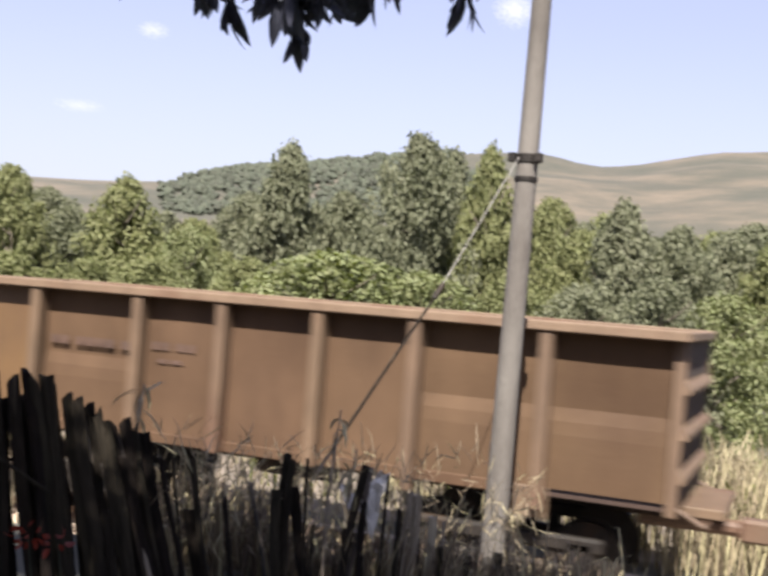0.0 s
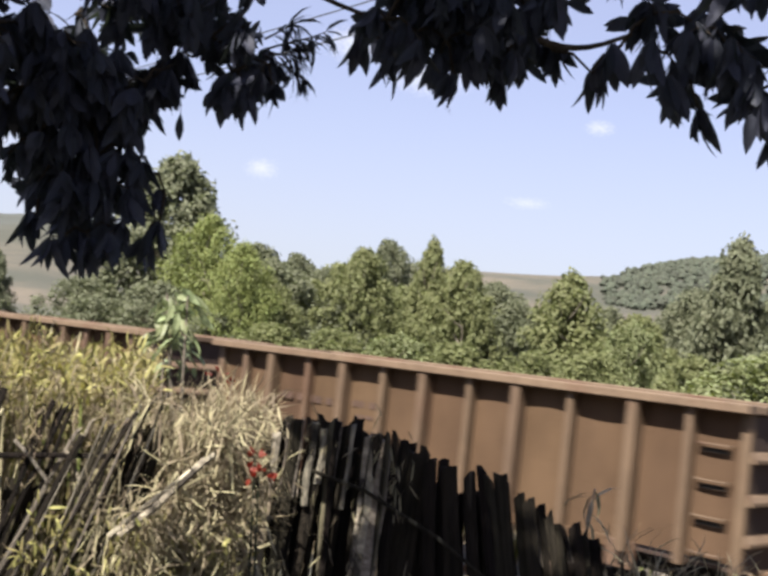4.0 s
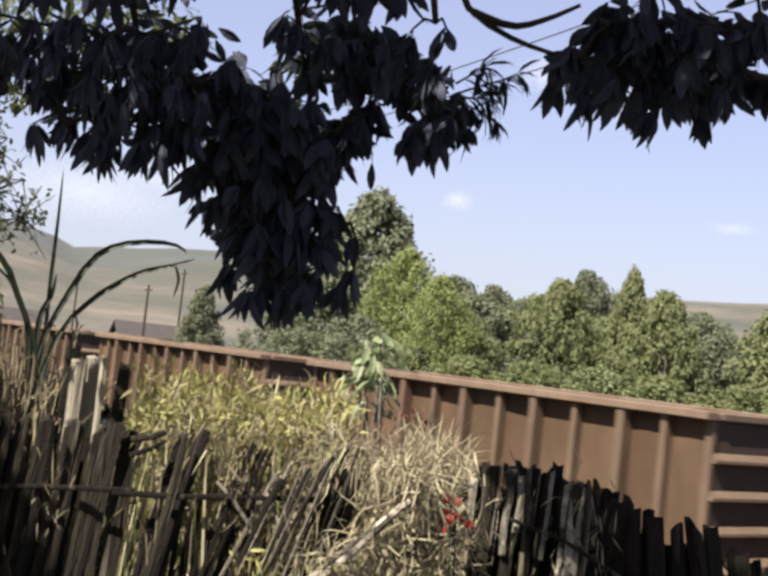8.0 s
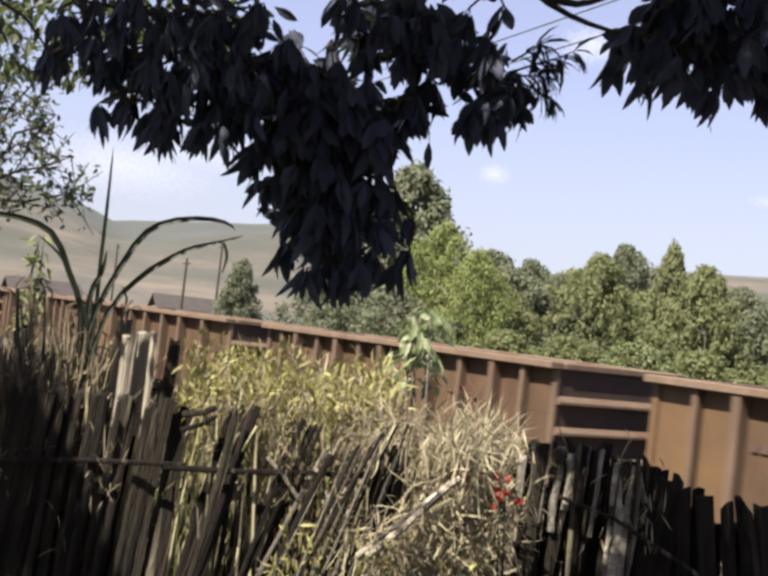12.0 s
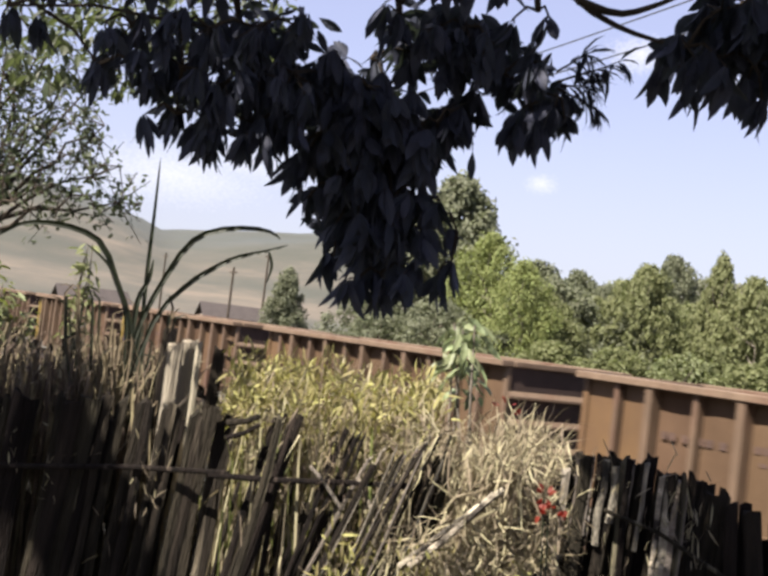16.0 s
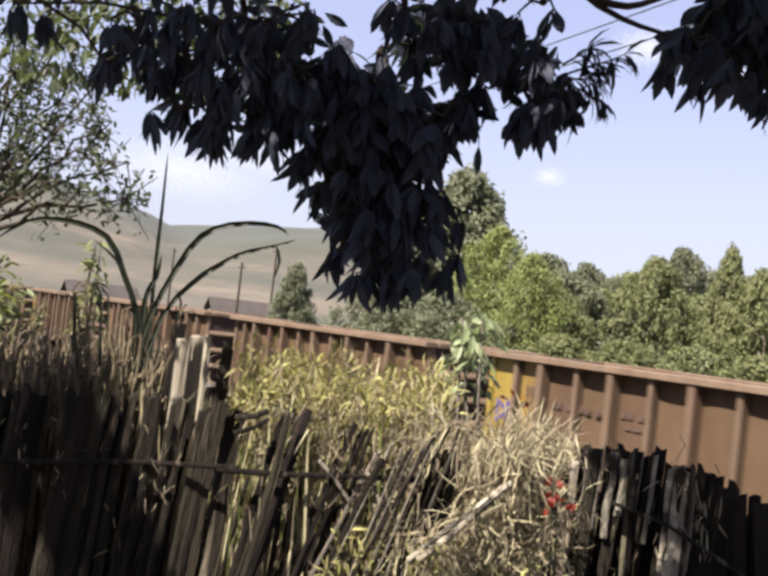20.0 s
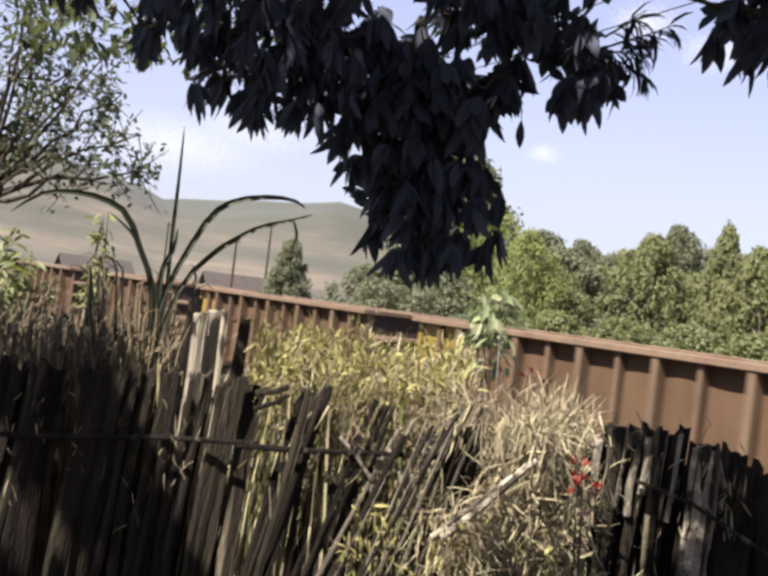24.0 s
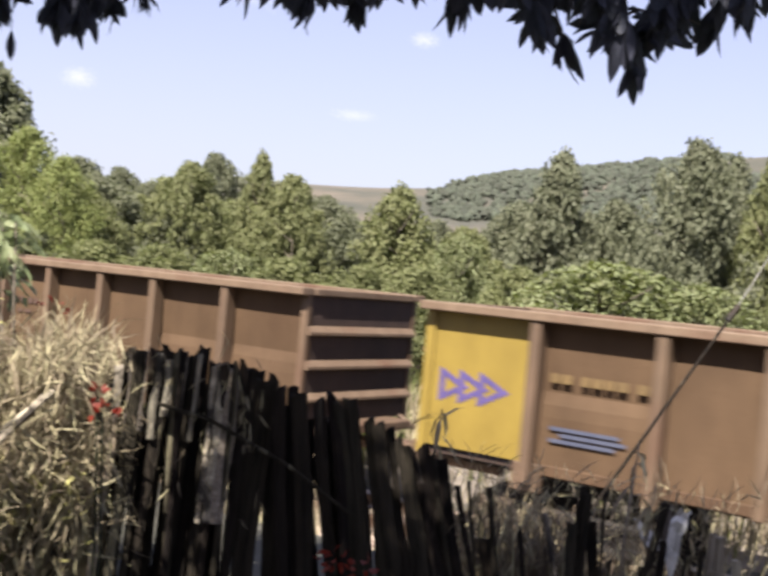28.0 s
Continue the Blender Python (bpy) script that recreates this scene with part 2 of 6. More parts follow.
LEAF_B = material("grey_green_leaf", (0.0877, 0.0968, 0.0608), (0.1636, 0.1690, 0.1115), 0.6, 0.8, 0.1, per="island", per_amount=0.15, through_light=(0.1527, 0.1728, 0.0890), spec=0.25)
LEAF_C = material("bright_yellow_green_leaf", (0.1057, 0.1237, 0.0484), (0.1883, 0.2032, 0.1020), 0.6, 0.8, 0.1, per="island", per_amount=0.22, through_light=(0.1098, 0.1335, 0.0222))
LEAF_D = material("feathery_yellow_green_leaf", (0.1245, 0.1489, 0.0466), (0.2242, 0.2467, 0.0987), 0.6, 0.8, 0.1, per="island", per_amount=0.22, through_light=(0.1826, 0.2126, 0.0539), spec=0.25)
LEAF_FAR = material("hazy_far_foliage", (0.0250, 0.0306, 0.0210), (0.0400, 0.0457, 0.0307), 0.9, 0.2, 0.1, per="island", per_amount=0.3)
DRY = material("dry_straw", (0.2144, 0.1768, 0.1076), (0.3733, 0.3238, 0.2192), 0.8, 9, 0.1, per="island", per_amount=0.45, through_light=(0.1747, 0.1431, 0.0830))
GREENGRASS = material("yellow_green_grass", (0.0697, 0.0867, 0.0204), (0.1615, 0.1675, 0.0459), 0.7, 9, 0.1, per="island", per_amount=0.4, through_light=(0.1386, 0.1564, 0.0289))
YELLOWGREEN = material("yellow_green_blade", (0.1780, 0.1660, 0.0528), (0.3500, 0.3082, 0.1322), 0.7, 9, 0.1, per="island", per_amount=0.4, through_light=(0.2288, 0.2134, 0.0528))
BRUSH = material("brown_dry_brush", (0.0506, 0.0358, 0.0211), (0.1360, 0.1043, 0.0643), 0.9, 8, 0.2, per="island", per_amount=0.5)
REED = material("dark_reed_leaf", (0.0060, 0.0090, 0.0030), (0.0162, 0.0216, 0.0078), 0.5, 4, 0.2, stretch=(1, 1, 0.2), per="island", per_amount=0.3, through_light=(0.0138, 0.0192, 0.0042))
BROAD = material("pale_broad_leaf", (0.0950, 0.1180, 0.0560), (0.2350, 0.2600, 0.1400), 0.5, 4, 0.2, per="island", per_amount=0.4, through_light=(0.1963, 0.2384, 0.1095))
RED = material("red_petal", (0.0956, 0.0106, 0.0067), (0.1658, 0.0221, 0.0112), 0.55, 9, 0.1, per="island", per_amount=0.3, through_light=(0.2167, 0.0163, 0.0078))
PALESHEET = material("dirty_white_plastic", (0.4200, 0.4000, 0.3700), (0.6200, 0.6000, 0.5700), 0.6, 9, 0.2, stain=(0.2500, 0.2200, 0.1900))
ROOF = material("old_clay_roof", (0.0193, 0.0137, 0.0116), (0.0385, 0.0296, 0.0263), 0.9, 2, 0.3)
PLASTER = material("dusty_plaster", (0.1417, 0.1144, 0.0923), (0.2119, 0.1768, 0.1456), 0.9, 1.5, 0.2)
WIRE = material("galvanised_wire", (0.1075, 0.1043, 0.1012), (0.2103, 0.2040, 0.1981), 0.5, 9, 0.1, metal=0.6)
DARKWIRE = material("dark_cable", (0.020, 0.020, 0.020), (0.048, 0.048, 0.048), 0.6, 9, 0.1)


def ground_material():
    m = bpy.data.materials.new("dry_pasture_and_soil")
    m.use_nodes = True
    n, l = m.node_tree.nodes, m.node_tree.links
    b = n["Principled BSDF"]
    co = n.new("ShaderNodeTexCoord")
    fine = n.new("ShaderNodeTexNoise")
    fine.inputs["Scale"].default_value, fine.inputs["Detail"].default_value = 1.7, 8
    wide = n.new("ShaderNodeTexNoise")
    wide.inputs["Scale"].default_value, wide.inputs["Detail"].default_value, wide.inputs["Roughness"].default_value = 0.011, 10, 0.70
    for t in (fine, wide):
        l.new(co.outputs["Object"], t.inputs["Vector"])
    r1 = n.new("ShaderNodeValToRGB")
    r1.color_ramp.elements[0].position, r1.color_ramp.elements[0].color = 0.3, (0.050, 0.041, 0.029, 1)
    r1.color_ramp.elements[1].position, r1.color_ramp.elements[1].color = 0.7, (0.098, 0.081, 0.059, 1)
    l.new(fine.outputs["Fac"], r1.inputs["Fac"])
    r2 = n.new("ShaderNodeValToRGB")
    r2.color_ramp.elements[0].position, r2.color_ramp.elements[1].position = 0.42, 0.60
    l.new(wide.outputs["Fac"], r2.inputs["Fac"])
    mx = n.new("ShaderNodeMix")
    mx.data_type = "RGBA"
    mx.inputs["B"].default_value = (0.036, 0.037, 0.027, 1)
    far = n.new("ShaderNodeTexNoise")
    far.inputs["Scale"].default_value, far.inputs["Detail"].default_value, far.inputs["Roughness"].default_value = 0.05, 8, 0.75
    stretch = n.new("ShaderNodeMapping")
    stretch.inputs["Scale"].default_value = (0.35, 0.35, 2.2)
    l.new(co.outputs["Object"], stretch.inputs["Vector"])
    l.new(stretch.outputs[0], far.inputs["Vector"])
    r3 = n.new("ShaderNodeValToRGB")
    r3.color_ramp.elements[0].position, r3.color_ramp.elements[0].color = 0.40, (0.034, 0.035, 0.027, 1)
    r3.color_ramp.elements[1].position, r3.color_ramp.elements[1].color = 0.66, (0.112, 0.088, 0.065, 1)
    l.new(far.outputs["Fac"], r3.inputs["Fac"])
    tone = n.new("ShaderNodeMix")
    tone.data_type = "RGBA"
    tone.inputs["Factor"].default_value = 0.85
    l.new(r1.outputs["Color"], tone.inputs["A"])
    l.new(r3.outputs["Color"], tone.inputs["B"])
    away = n.new("ShaderNodeVectorMath")
    away.operation = "DISTANCE"
    away.inputs[1].default_value = (-570, 300, 60)
    l.new(co.outputs["Object"], away.inputs[0])
    patch = n.new("ShaderNodeMapRange")
    patch.interpolation_type = "SMOOTHSTEP"
    patch.inputs["From Min"].default_value, patch.inputs["From Max"].default_value = 290, 130
    patch.inputs["To Max"].default_value = 0.85
    l.new(away.outputs["Value"], patch.inputs["Value"])
    scrub = n.new("ShaderNodeMix")
    scrub.data_type = "RGBA"
    scrub.inputs["B"].default_value = (0.038, 0.044, 0.041, 1)
    l.new(patch.outputs[0], scrub.inputs["Factor"])
    l.new(tone.outputs["Result"], scrub.inputs["A"])
    l.new(scrub.outputs["Result"], mx.inputs["A"])
    l.new(r2.outputs["Color"], mx.inputs["Factor"])
    l.new(mx.outputs["Result"], b.inputs["Base Color"])
    b.inputs["Roughness"].default_value = 0.95
    bp = n.new("ShaderNodeBump")
    bp.inputs["Strength"].default_value, bp.inputs["Distance"].default_value = 0.5, 0.08
    l.new(fine.outputs["Fac"], bp.inputs["Height"])
    l.new(bp.outputs[0], b.inputs["Normal"])
    return m


GROUND = ground_material()


# ---- small builders ----
def mesh_of(name, verts, faces, mat):
    me = bpy.data.meshes.new(name)
    me.from_pydata([tuple(v) for v in verts], [], faces)
    me.update()
    if mat:
        me.materials.append(mat)
    return me


def thing(name, m, label, category, group="", kind=""):
    """An empty at the base of a thing, which carries its parts."""
    ob = new(name)
    ob.empty_display_size = 0.2
    ob.matrix_world = m
    return tagged(ob, label, category, group, kind)


def put(name, me, parent=None, label="", m=None):
    ob = new(name, me)
    if parent is not None:
        ob.parent = parent
    if m is not None:
        ob.matrix_basis = m
    if label:
        ob["label"] = label
    return ob


def part(name, bm, mat, parent, label="", m=None):
    me = bpy.data.meshes.new(name)
    bm.to_mesh(me)
    bm.free()
    me.materials.append(mat)
    return put(name, me, parent, label, m)


def box(bm, x0, x1, y0, y1, z0, z1, bevel=0.0):
    r = bmesh.ops.create_cube(bm, size=1.0)
    vs = r["verts"]
    bmesh.ops.transform(bm, matrix=Matrix.LocRotScale(((x0 + x1) / 2, (y0 + y1) / 2, (z0 + z1) / 2), None, (x1 - x0, y1 - y0, z1 - z0)), verts=vs)
    if bevel:
        es = list({e for v in vs for e in v.link_edges})
        bmesh.ops.bevel(bm, geom=es, offset=bevel, segments=1, affect="EDGES")
    return vs


def rod(bm, a, b, r, sides=8, r2=None):
    a, b = Vector(a), Vector(b)
    d = b - a
    m = Matrix.Translation((a + b) / 2) @ d.to_track_quat("Z", "Y").to_matrix().to_4x4()
    return bmesh.ops.create_cone(bm, cap_ends=True, segments=sides, radius1=r, radius2=r if r2 is None else r2, depth=d.length, matrix=m)["verts"]


def tube(points, radii, sides=6):
    """Verts and faces of a tapered tube along points."""
    verts, faces = [], []
    for i, p in enumerate(points):
        p = Vector(p)
        d = Vector(points[min(i + 1, len(points) - 1)]) - Vector(points[max(i - 1, 0)])
        q = d.to_track_quat("Z", "Y")
        for k in range(sides):
            a = 2 * math.pi * k / sides
            verts.append(p + q @ Vector((math.cos(a), math.sin(a), 0)) * radii[i])
    for i in range(len(points) - 1):
        for k in range(sides):
            faces.append((i * sides + k, i * sides + (k + 1) % sides, (i + 1) * sides + (k + 1) % sides, (i + 1) * sides + k))
    faces.append(tuple(range(sides))[::-1])
    faces.append(tuple((len(points) - 1) * sides + k for k in range(sides)))
    return verts, faces


def add(store, verts, faces):
    o = len(store[0])
    store[0].extend(verts)
    store[1].extend([tuple(i + o for i in f) for f in faces])


EYE = Vector((0, 0, 3.0))


def toward(psi, elev, r):
    """The place r metres from the eye: psi degrees left of the track's square, elev degrees up."""
    a, e = radians(psi), radians(elev)
    return EYE + r * Vector((-math.sin(a) * math.cos(e), math.cos(a) * math.cos(e), math.sin(e)))


def leaf(store, base, way, up, length, width, bend=0.25):
    """One pointed leaf of four faces with a fold and a droop."""
    way = way.normalized()
    side = way.cross(up)
    if side.length < 1e-3:
        side = way.cross(Vector((1, 0, 0)))
    side.normalize()
    nrm = side.cross(way)
    p = [base, base + way * length * 0.35 - nrm * bend * length * 0.08, base + way * length * 0.75 - nrm * bend * length * 0.3, base + way * length - nrm * bend * length * 0.6]
    v = [p[0], p[1] + side * width * 0.5 + nrm * width * 0.12, p[1], p[1] - side * width / 2 + nrm * width * 0.12,
         p[2] + side * width * 0.42 + nrm * width * 0.1, p[2], p[2] - side * width * 0.42 + nrm * width * 0.1, p[3]]
    add(store, v, [(0, 2, 1), (0, 3, 2), (1, 2, 5, 4), (2, 3, 6, 5), (4, 5, 7), (5, 6, 7)])


def round_leaf(store, base, way, up, length, width, bend=0.25):
    """A leathery leaf, widest past its middle, with a short blunt tip."""
    way = way.normalized()
    side = way.cross(up)
    if side.length < 1e-3:
        side = way.cross(Vector((1, 0, 0)))
    side.normalize()
    nrm = side.cross(way)
    v, f = [base], []
    for u, w in ((0.12, 0.34), (0.36, 0.88), (0.60, 1.0), (0.84, 0.58)):
        m = base + way * length * u - nrm * bend * length * 0.6 * u * u
        k = nrm * width * w * 0.10
        v.extend([m + side * width * w * 0.5 + k, m, m - side * width * w * 0.5 + k])
    v.append(base + way * length - nrm * bend * length * 0.6)
    f.extend([(0, 2, 1), (0, 3, 2)])
    for i in range(3):
        j = 1 + 3 * i
        f.extend([(j, j + 1, j + 4, j + 3), (j + 1, j + 2, j + 5, j + 4)])
    f.extend([(10, 11, 13), (11, 12, 13)])
    add(store, v, f)


def rand_dir(rng):
    while True:
        v = Vector((rng.uniform(-1, 1), rng.uniform(-1, 1), rng.uniform(-1, 1)))
        if 0.05 < v.length < 1:
            return v.normalized()


# ---- ground ----
RIDGE = [(-30, 7.0), (2.9, 7.8), (5.2, 7.7), (7.3, 7.3), (9.2, 7.0), (10.9, 6.9), (13.7, 7.1), (22.8, 6.3), (25.8, 6.0), (29.4, 5.5), (31.2, 5.0), (33, 4.5), (36, 4.4), (39, 4.3), (43, 4.1), (46, 3.4), (50, 3.1), (55, 3.3), (58.5, 4.0), (60.6, 4.2), (61.9, 4.5), (63.8, 4.2), (66, 4.1), (68, 3.9), (71, 3.55), (72.3, 4.1), (74.8, 4.5), (77.3, 5.0), (90, 5.6), (110, 6.0)]


def ridge(psi):
    if psi <= RIDGE[0][0] or psi >= RIDGE[-1][0]:
        return 5.5
    for (a, ea), (b, eb) in zip(RIDGE, RIDGE[1:]):
        if a <= psi <= b:
            return ea + (eb - ea) * (psi - a) / (b - a)


def step(a, b, v):
    t = min(max((v - a) / (b - a), 0), 1)
    return t * t * (3 - 2 * t)


def ground_height(x, y):
    r, psi = math.hypot(x, y), math.degrees(math.atan2(-x, y))
    bank = 1.45 - 1.85 * step(4.9, 8.8, y + 0.10 * max(x + 3, -8))
    z = bank + 0.05 * noise.noise(Vector((x * 0.5, y * 0.5, 0)))
    far = step(130, 760, r) * (1.0 - 0.35 * step(800, 1500, r))
    if far > 0:
        top = 3.4 + 760 * math.tan(radians(ridge(psi)))
        z += far * top * (1 + 0.10 * noise.noise(Vector((x * 0.004, y * 0.004, 3))) * (1 - step(600, 740, r)))
        z += 5 * step(200, 500, r) * noise.noise(Vector((x * 0.013, y * 0.013, 7)))
    if y < -20 or r > 1500:
        z = min(z, 150)
    return z


def build_ground():
    radii = [0.0] + [1.2 * 1.055 ** i for i in range(138)] + [2600, 4200]
    angles = [i * 1.0 for i in range(-40, 110)] + [110 + i * 5.0 for i in range(0, 42)]
    verts, faces = [], []
    for r in radii:
        for a in angles:
            x, y = -r * math.sin(radians(a)), r * math.cos(radians(a))
            verts.append((x, y, ground_height(x, y)))
    n = len(angles)
    for i in range(len(radii) - 1):
        for k in range(n):
            k2 = (k + 1) % n
            faces.append((i * n + k, (i + 1) * n + k, (i + 1) * n + k2, i * n + k2))
    me = mesh_of("ground", verts, faces, GROUND)
    for p in me.polygons:
        p.use_smooth = True
    tagged(new("ground", me), "dry brown pasture and bare soil rising to hills", "ground", kind="structure")


build_ground()

# ---- railway ----
NEAR_SIDE, WIDTH, LENGTH, PITCH = 10.6, 2.76, 8.98, 10.79
TRACK_Y = NEAR_SIDE + WIDTH / 2


def build_track():
    rng = random.Random(4)
    prof = [(-2.3, -0.62), (-1.55, -0.20), (1.55, -0.20), (2.3, -0.62)]
    verts, faces = [], []
    xs = [-260 + i * 2 for i in range(231)]
    for x in xs:
        for y, z in prof:
            verts.append((x, TRACK_Y + y, z + 0.03 * noise.noise(Vector((x, y * 2, 1)))))
    for i in range(len(xs) - 1):
        for k in range(3):
            faces.append((i * 4 + k, (i + 1) * 4 + k, (i + 1) * 4 + k + 1, i * 4 + k + 1))
    tagged(new("ballast_bed", mesh_of("ballast_bed", verts, faces, STONE)), "bed of dusty brown ballast under the rails", "ballast", kind="structure")
    track = thing("railway_track", Matrix.Translation((0, TRACK_Y, 0)), "narrow railway track with rusty steel rails", "railway", kind="structure")
    for s in (-0.53, 0.53):
        bm = bmesh.new()
        box(bm, -260, 200, s - 0.035, s + 0.035, -0.04, 0.0)
        box(bm, -260, 200, s - 0.009, s + 0.009, -0.12, -0.038)
        box(bm, -260, 200, s - 0.06, s + 0.06, -0.14, -0.118)
        part("rail", bm, RAIL, track)
    bm = bmesh.new()
    box(bm, -0.11, 0.11, -1.0, 1.0, -0.28, -0.145, 0.012)
    first = part("sleeper", bm, SLEEPER, track, m=Matrix.Translation((-70, 0, 0)))
    for i in range(1, 130):
        put("sleeper", first.data, track, m=pose(-70 + i * 0.62 + rng.uniform(-0.03, 0.03), rng.uniform(-0.03, 0.03), 0, 0, 0, rng.uniform(-1.5, 1.5)))
    store = ([], [])
    for i in range(7000):
        x, y = rng.uniform(-45, 8), rng.choice([rng.uniform(-2.2, -0.5), rng.uniform(-2.2, 2.2)])
        z = -0.62 + 0.42 * min(1, max(0, (2.3 - abs(y)) / 0.75))
        s = rng.uniform(0.02, 0.05)
        c = Vector((x, TRACK_Y + y, z + s * 0.4))
        q = Euler((rng.uniform(0, 6), rng.uniform(0, 6), rng.uniform(0, 6))).to_matrix()
        vs = [c + q @ Vector((a * s, b * s * 0.8, d * s * 0.7)) for a, b, d in ((1, 0, 0), (-1, 0, 0.2), (0, 1, 0), (0.2, -1, 0), (0, 0, 1), (0, 0.2, -1))]
        add(store, vs, [(0, 2, 4), (2, 1, 4), (1, 3, 4), (3, 0, 4), (2, 0, 5), (1, 2, 5), (3, 1, 5), (0, 3, 5)])
    tagged(new("ballast_stones", mesh_of("ballast_stones", *store, STONE)), "loose brown ballast stones beside the rails", "stones", kind="stuff")


build_track()
PALE_SOIL = material("pale_dusty_gravel", (0.0900, 0.0740, 0.0580), (0.1700, 0.1430, 0.1150), 0.95, 2.2, 0.6, fine=25, stain=(0.0790, 0.0656, 0.0490))


def build_track_side(name, label, start, wide, slope):
    """A bare dusty strip along the track."""
    verts, faces = [], []
    xs = [-40 + i * 0.8 for i in range(61)]
    for x in xs:
        for k in range(6):
            edge = 0.25 * noise.noise(Vector((x * 0.8, k, start)))
            y = start + k * wide + edge - slope * max(x + 3, -8)
            verts.append((x, y, ground_height(x, y) + 0.018 - (0.05 if k in (0, 5) else 0)))
    for i in range(len(xs) - 1):
        for k in range(5):
            faces.append((i * 6 + k, (i + 1) * 6 + k, (i + 1) * 6 + k + 1, i * 6 + k + 1))
    tagged(new(name, mesh_of(name, verts, faces, PALE_SOIL)), label, "gravel", kind="structure")


build_track_side("gravel_strip", "bare strip of pale dusty gravel beside the ballast", 7.9, 0.62, 0.10)
build_track_side("gravel_verge", "stony pale verge beyond the track", 14.6, 1.0, 0.0)

# ---- train ----
TOP, SILL = 2.80, 1.04
HALF = LENGTH / 2
SIDE = WIDTH / 2 - 0.21
RIM = 0.10
RIBS_WIDE = (0.163, 0.322, 0.444, 0.575, 0.698, 0.851)
RIBS_CLOSE = (0.084, 0.157, 0.245, 0.330, 0.415, 0.500, 0.585, 0.670, 0.755, 0.850, 0.925)


def build_wagon(close, ladder, number):
    """A gondola wagon whose base lies at rail height under its middle; it faces +x."""
    rng = random.Random(50 + number)
    w = thing("gondola_wagon", Matrix(), "rusty brown open ore wagon with ribbed steel sides", "wagon", "wagons of the train")
    ribs = RIBS_CLOSE if close else RIBS_WIDE
    edges = (0.0,) + ribs + (1.0,)
    for s in (-1, 1):
        for a, b in zip(edges, edges[1:]):
            x0, x1 = -HALF + a * LENGTH, -HALF + b * LENGTH
            bm = bmesh.new()
            nx, nz = 6, 12
            dent = rng.uniform(-0.030, 0.026) if close else rng.uniform(-0.010, 0.012)
            crease = rng.uniform(0.002, 0.009)
            fold = 0.0 if close or rng.random() < 0.25 else rng.uniform(0.035, 0.06)

            def buckle(h):
                """How far the plate sinks in above its mid fold."""
                return fold * ((1 - h) / 0.5) ** 1.6 if h > 0.5 else fold * max(0, (h - 0.36) / 0.14) ** 1.5
            grid = [[bm.verts.new((x0 + (x1 - x0) * i / nx, s * (SIDE + dent * math.sin(math.pi * i / nx) * math.sin(math.pi * min(1, 0.25 + 0.75 * (1 - k / nz))) + crease * math.sin(math.pi * i / nx) * math.sin(7.5 * k / nz + a * 30) - buckle(k / nz) * math.sin(math.pi * min(max(i / nx, 0.06), 0.94)) ** 0.3), SILL + 0.10 + (TOP - SILL - 0.14) * k / nz)) for k in range(nz + 1)] for i in range(nx + 1)]
            back = [[bm.verts.new((v.co.x, v.co.y - s * 0.012, v.co.z)) for v in row] for row in grid]
            for i in range(nx):
                for k in range(nz):
                    bm.faces.new((grid[i][k], grid[i + 1][k], grid[i + 1][k + 1], grid[i][k + 1]))
                    bm.faces.new((back[i][k], back[i][k + 1], back[i + 1][k + 1], back[i + 1][k]))
            bmesh.ops.recalc_face_normals(bm, faces=bm.faces)
            part("side_panel", bm, RUST, w)
        for j, a in enumerate(ribs):
            x = -HALF + a * LENGTH
            thick = 0.065 if (not close or j % 2) else 0.045
            out = 0.195 if (not close or j % 2) else 0.15
            low = SILL - 0.10 if (not close and j in (0, 1, len(ribs) - 2, len(ribs) - 1)) or (close and j in (2, 7)) else SILL
            bm = bmesh.new()
            f0, f1 = s * SIDE, s * (SIDE + out)
            box(bm, x - thick, x + thick, min(f0, f1), max(f0, f1), low, TOP - RIM, 0.012)
            part("side_post", bm, RIB, w)
        bm = bmesh.new()
        y0, y1 = s * (SIDE - 0.03), s * (SIDE + 0.225)
        box(bm, -HALF - 0.03, HALF + 0.03, min(y0, y1), max(y0, y1), TOP - RIM, TOP, 0.012)
        part("top_rim", bm, CHORD, w)
        bm = bmesh.new()
        y0, y1 = s * (SIDE - 0.05), s * (SIDE + 0.03)
        box(bm, -HALF + 1.55, HALF - 1.55, min(y0, y1), max(y0, y1), SILL, SILL + 0.12, 0.01)
        part("side_sill", bm, RUST, w)
        for e in (-1, 1):
            bm = bmesh.new()
            x0, x1 = sorted((e * HALF, e * (HALF - 0.11)))
            y0, y1 = sorted((s * (SIDE - 0.02), s * (SIDE + 0.06)))
            box(bm, x0, x1, y0, y1, SILL - 0.02, TOP - RIM, 0.01)
            part("corner_post", bm, RIB, w)
            bm = bmesh.new()
            x0, x1 = sorted((e * (HALF - 1.25), e * (HALF - 1.60)))
            y0, y1 = sorted((s * (SIDE - 0.03), s * (SIDE + 0.05)))
            box(bm, x0, x1, y0, y1, SILL - 0.20, SILL + 0.11, 0.012)
            part("bolster_tab", bm, RIB, w)
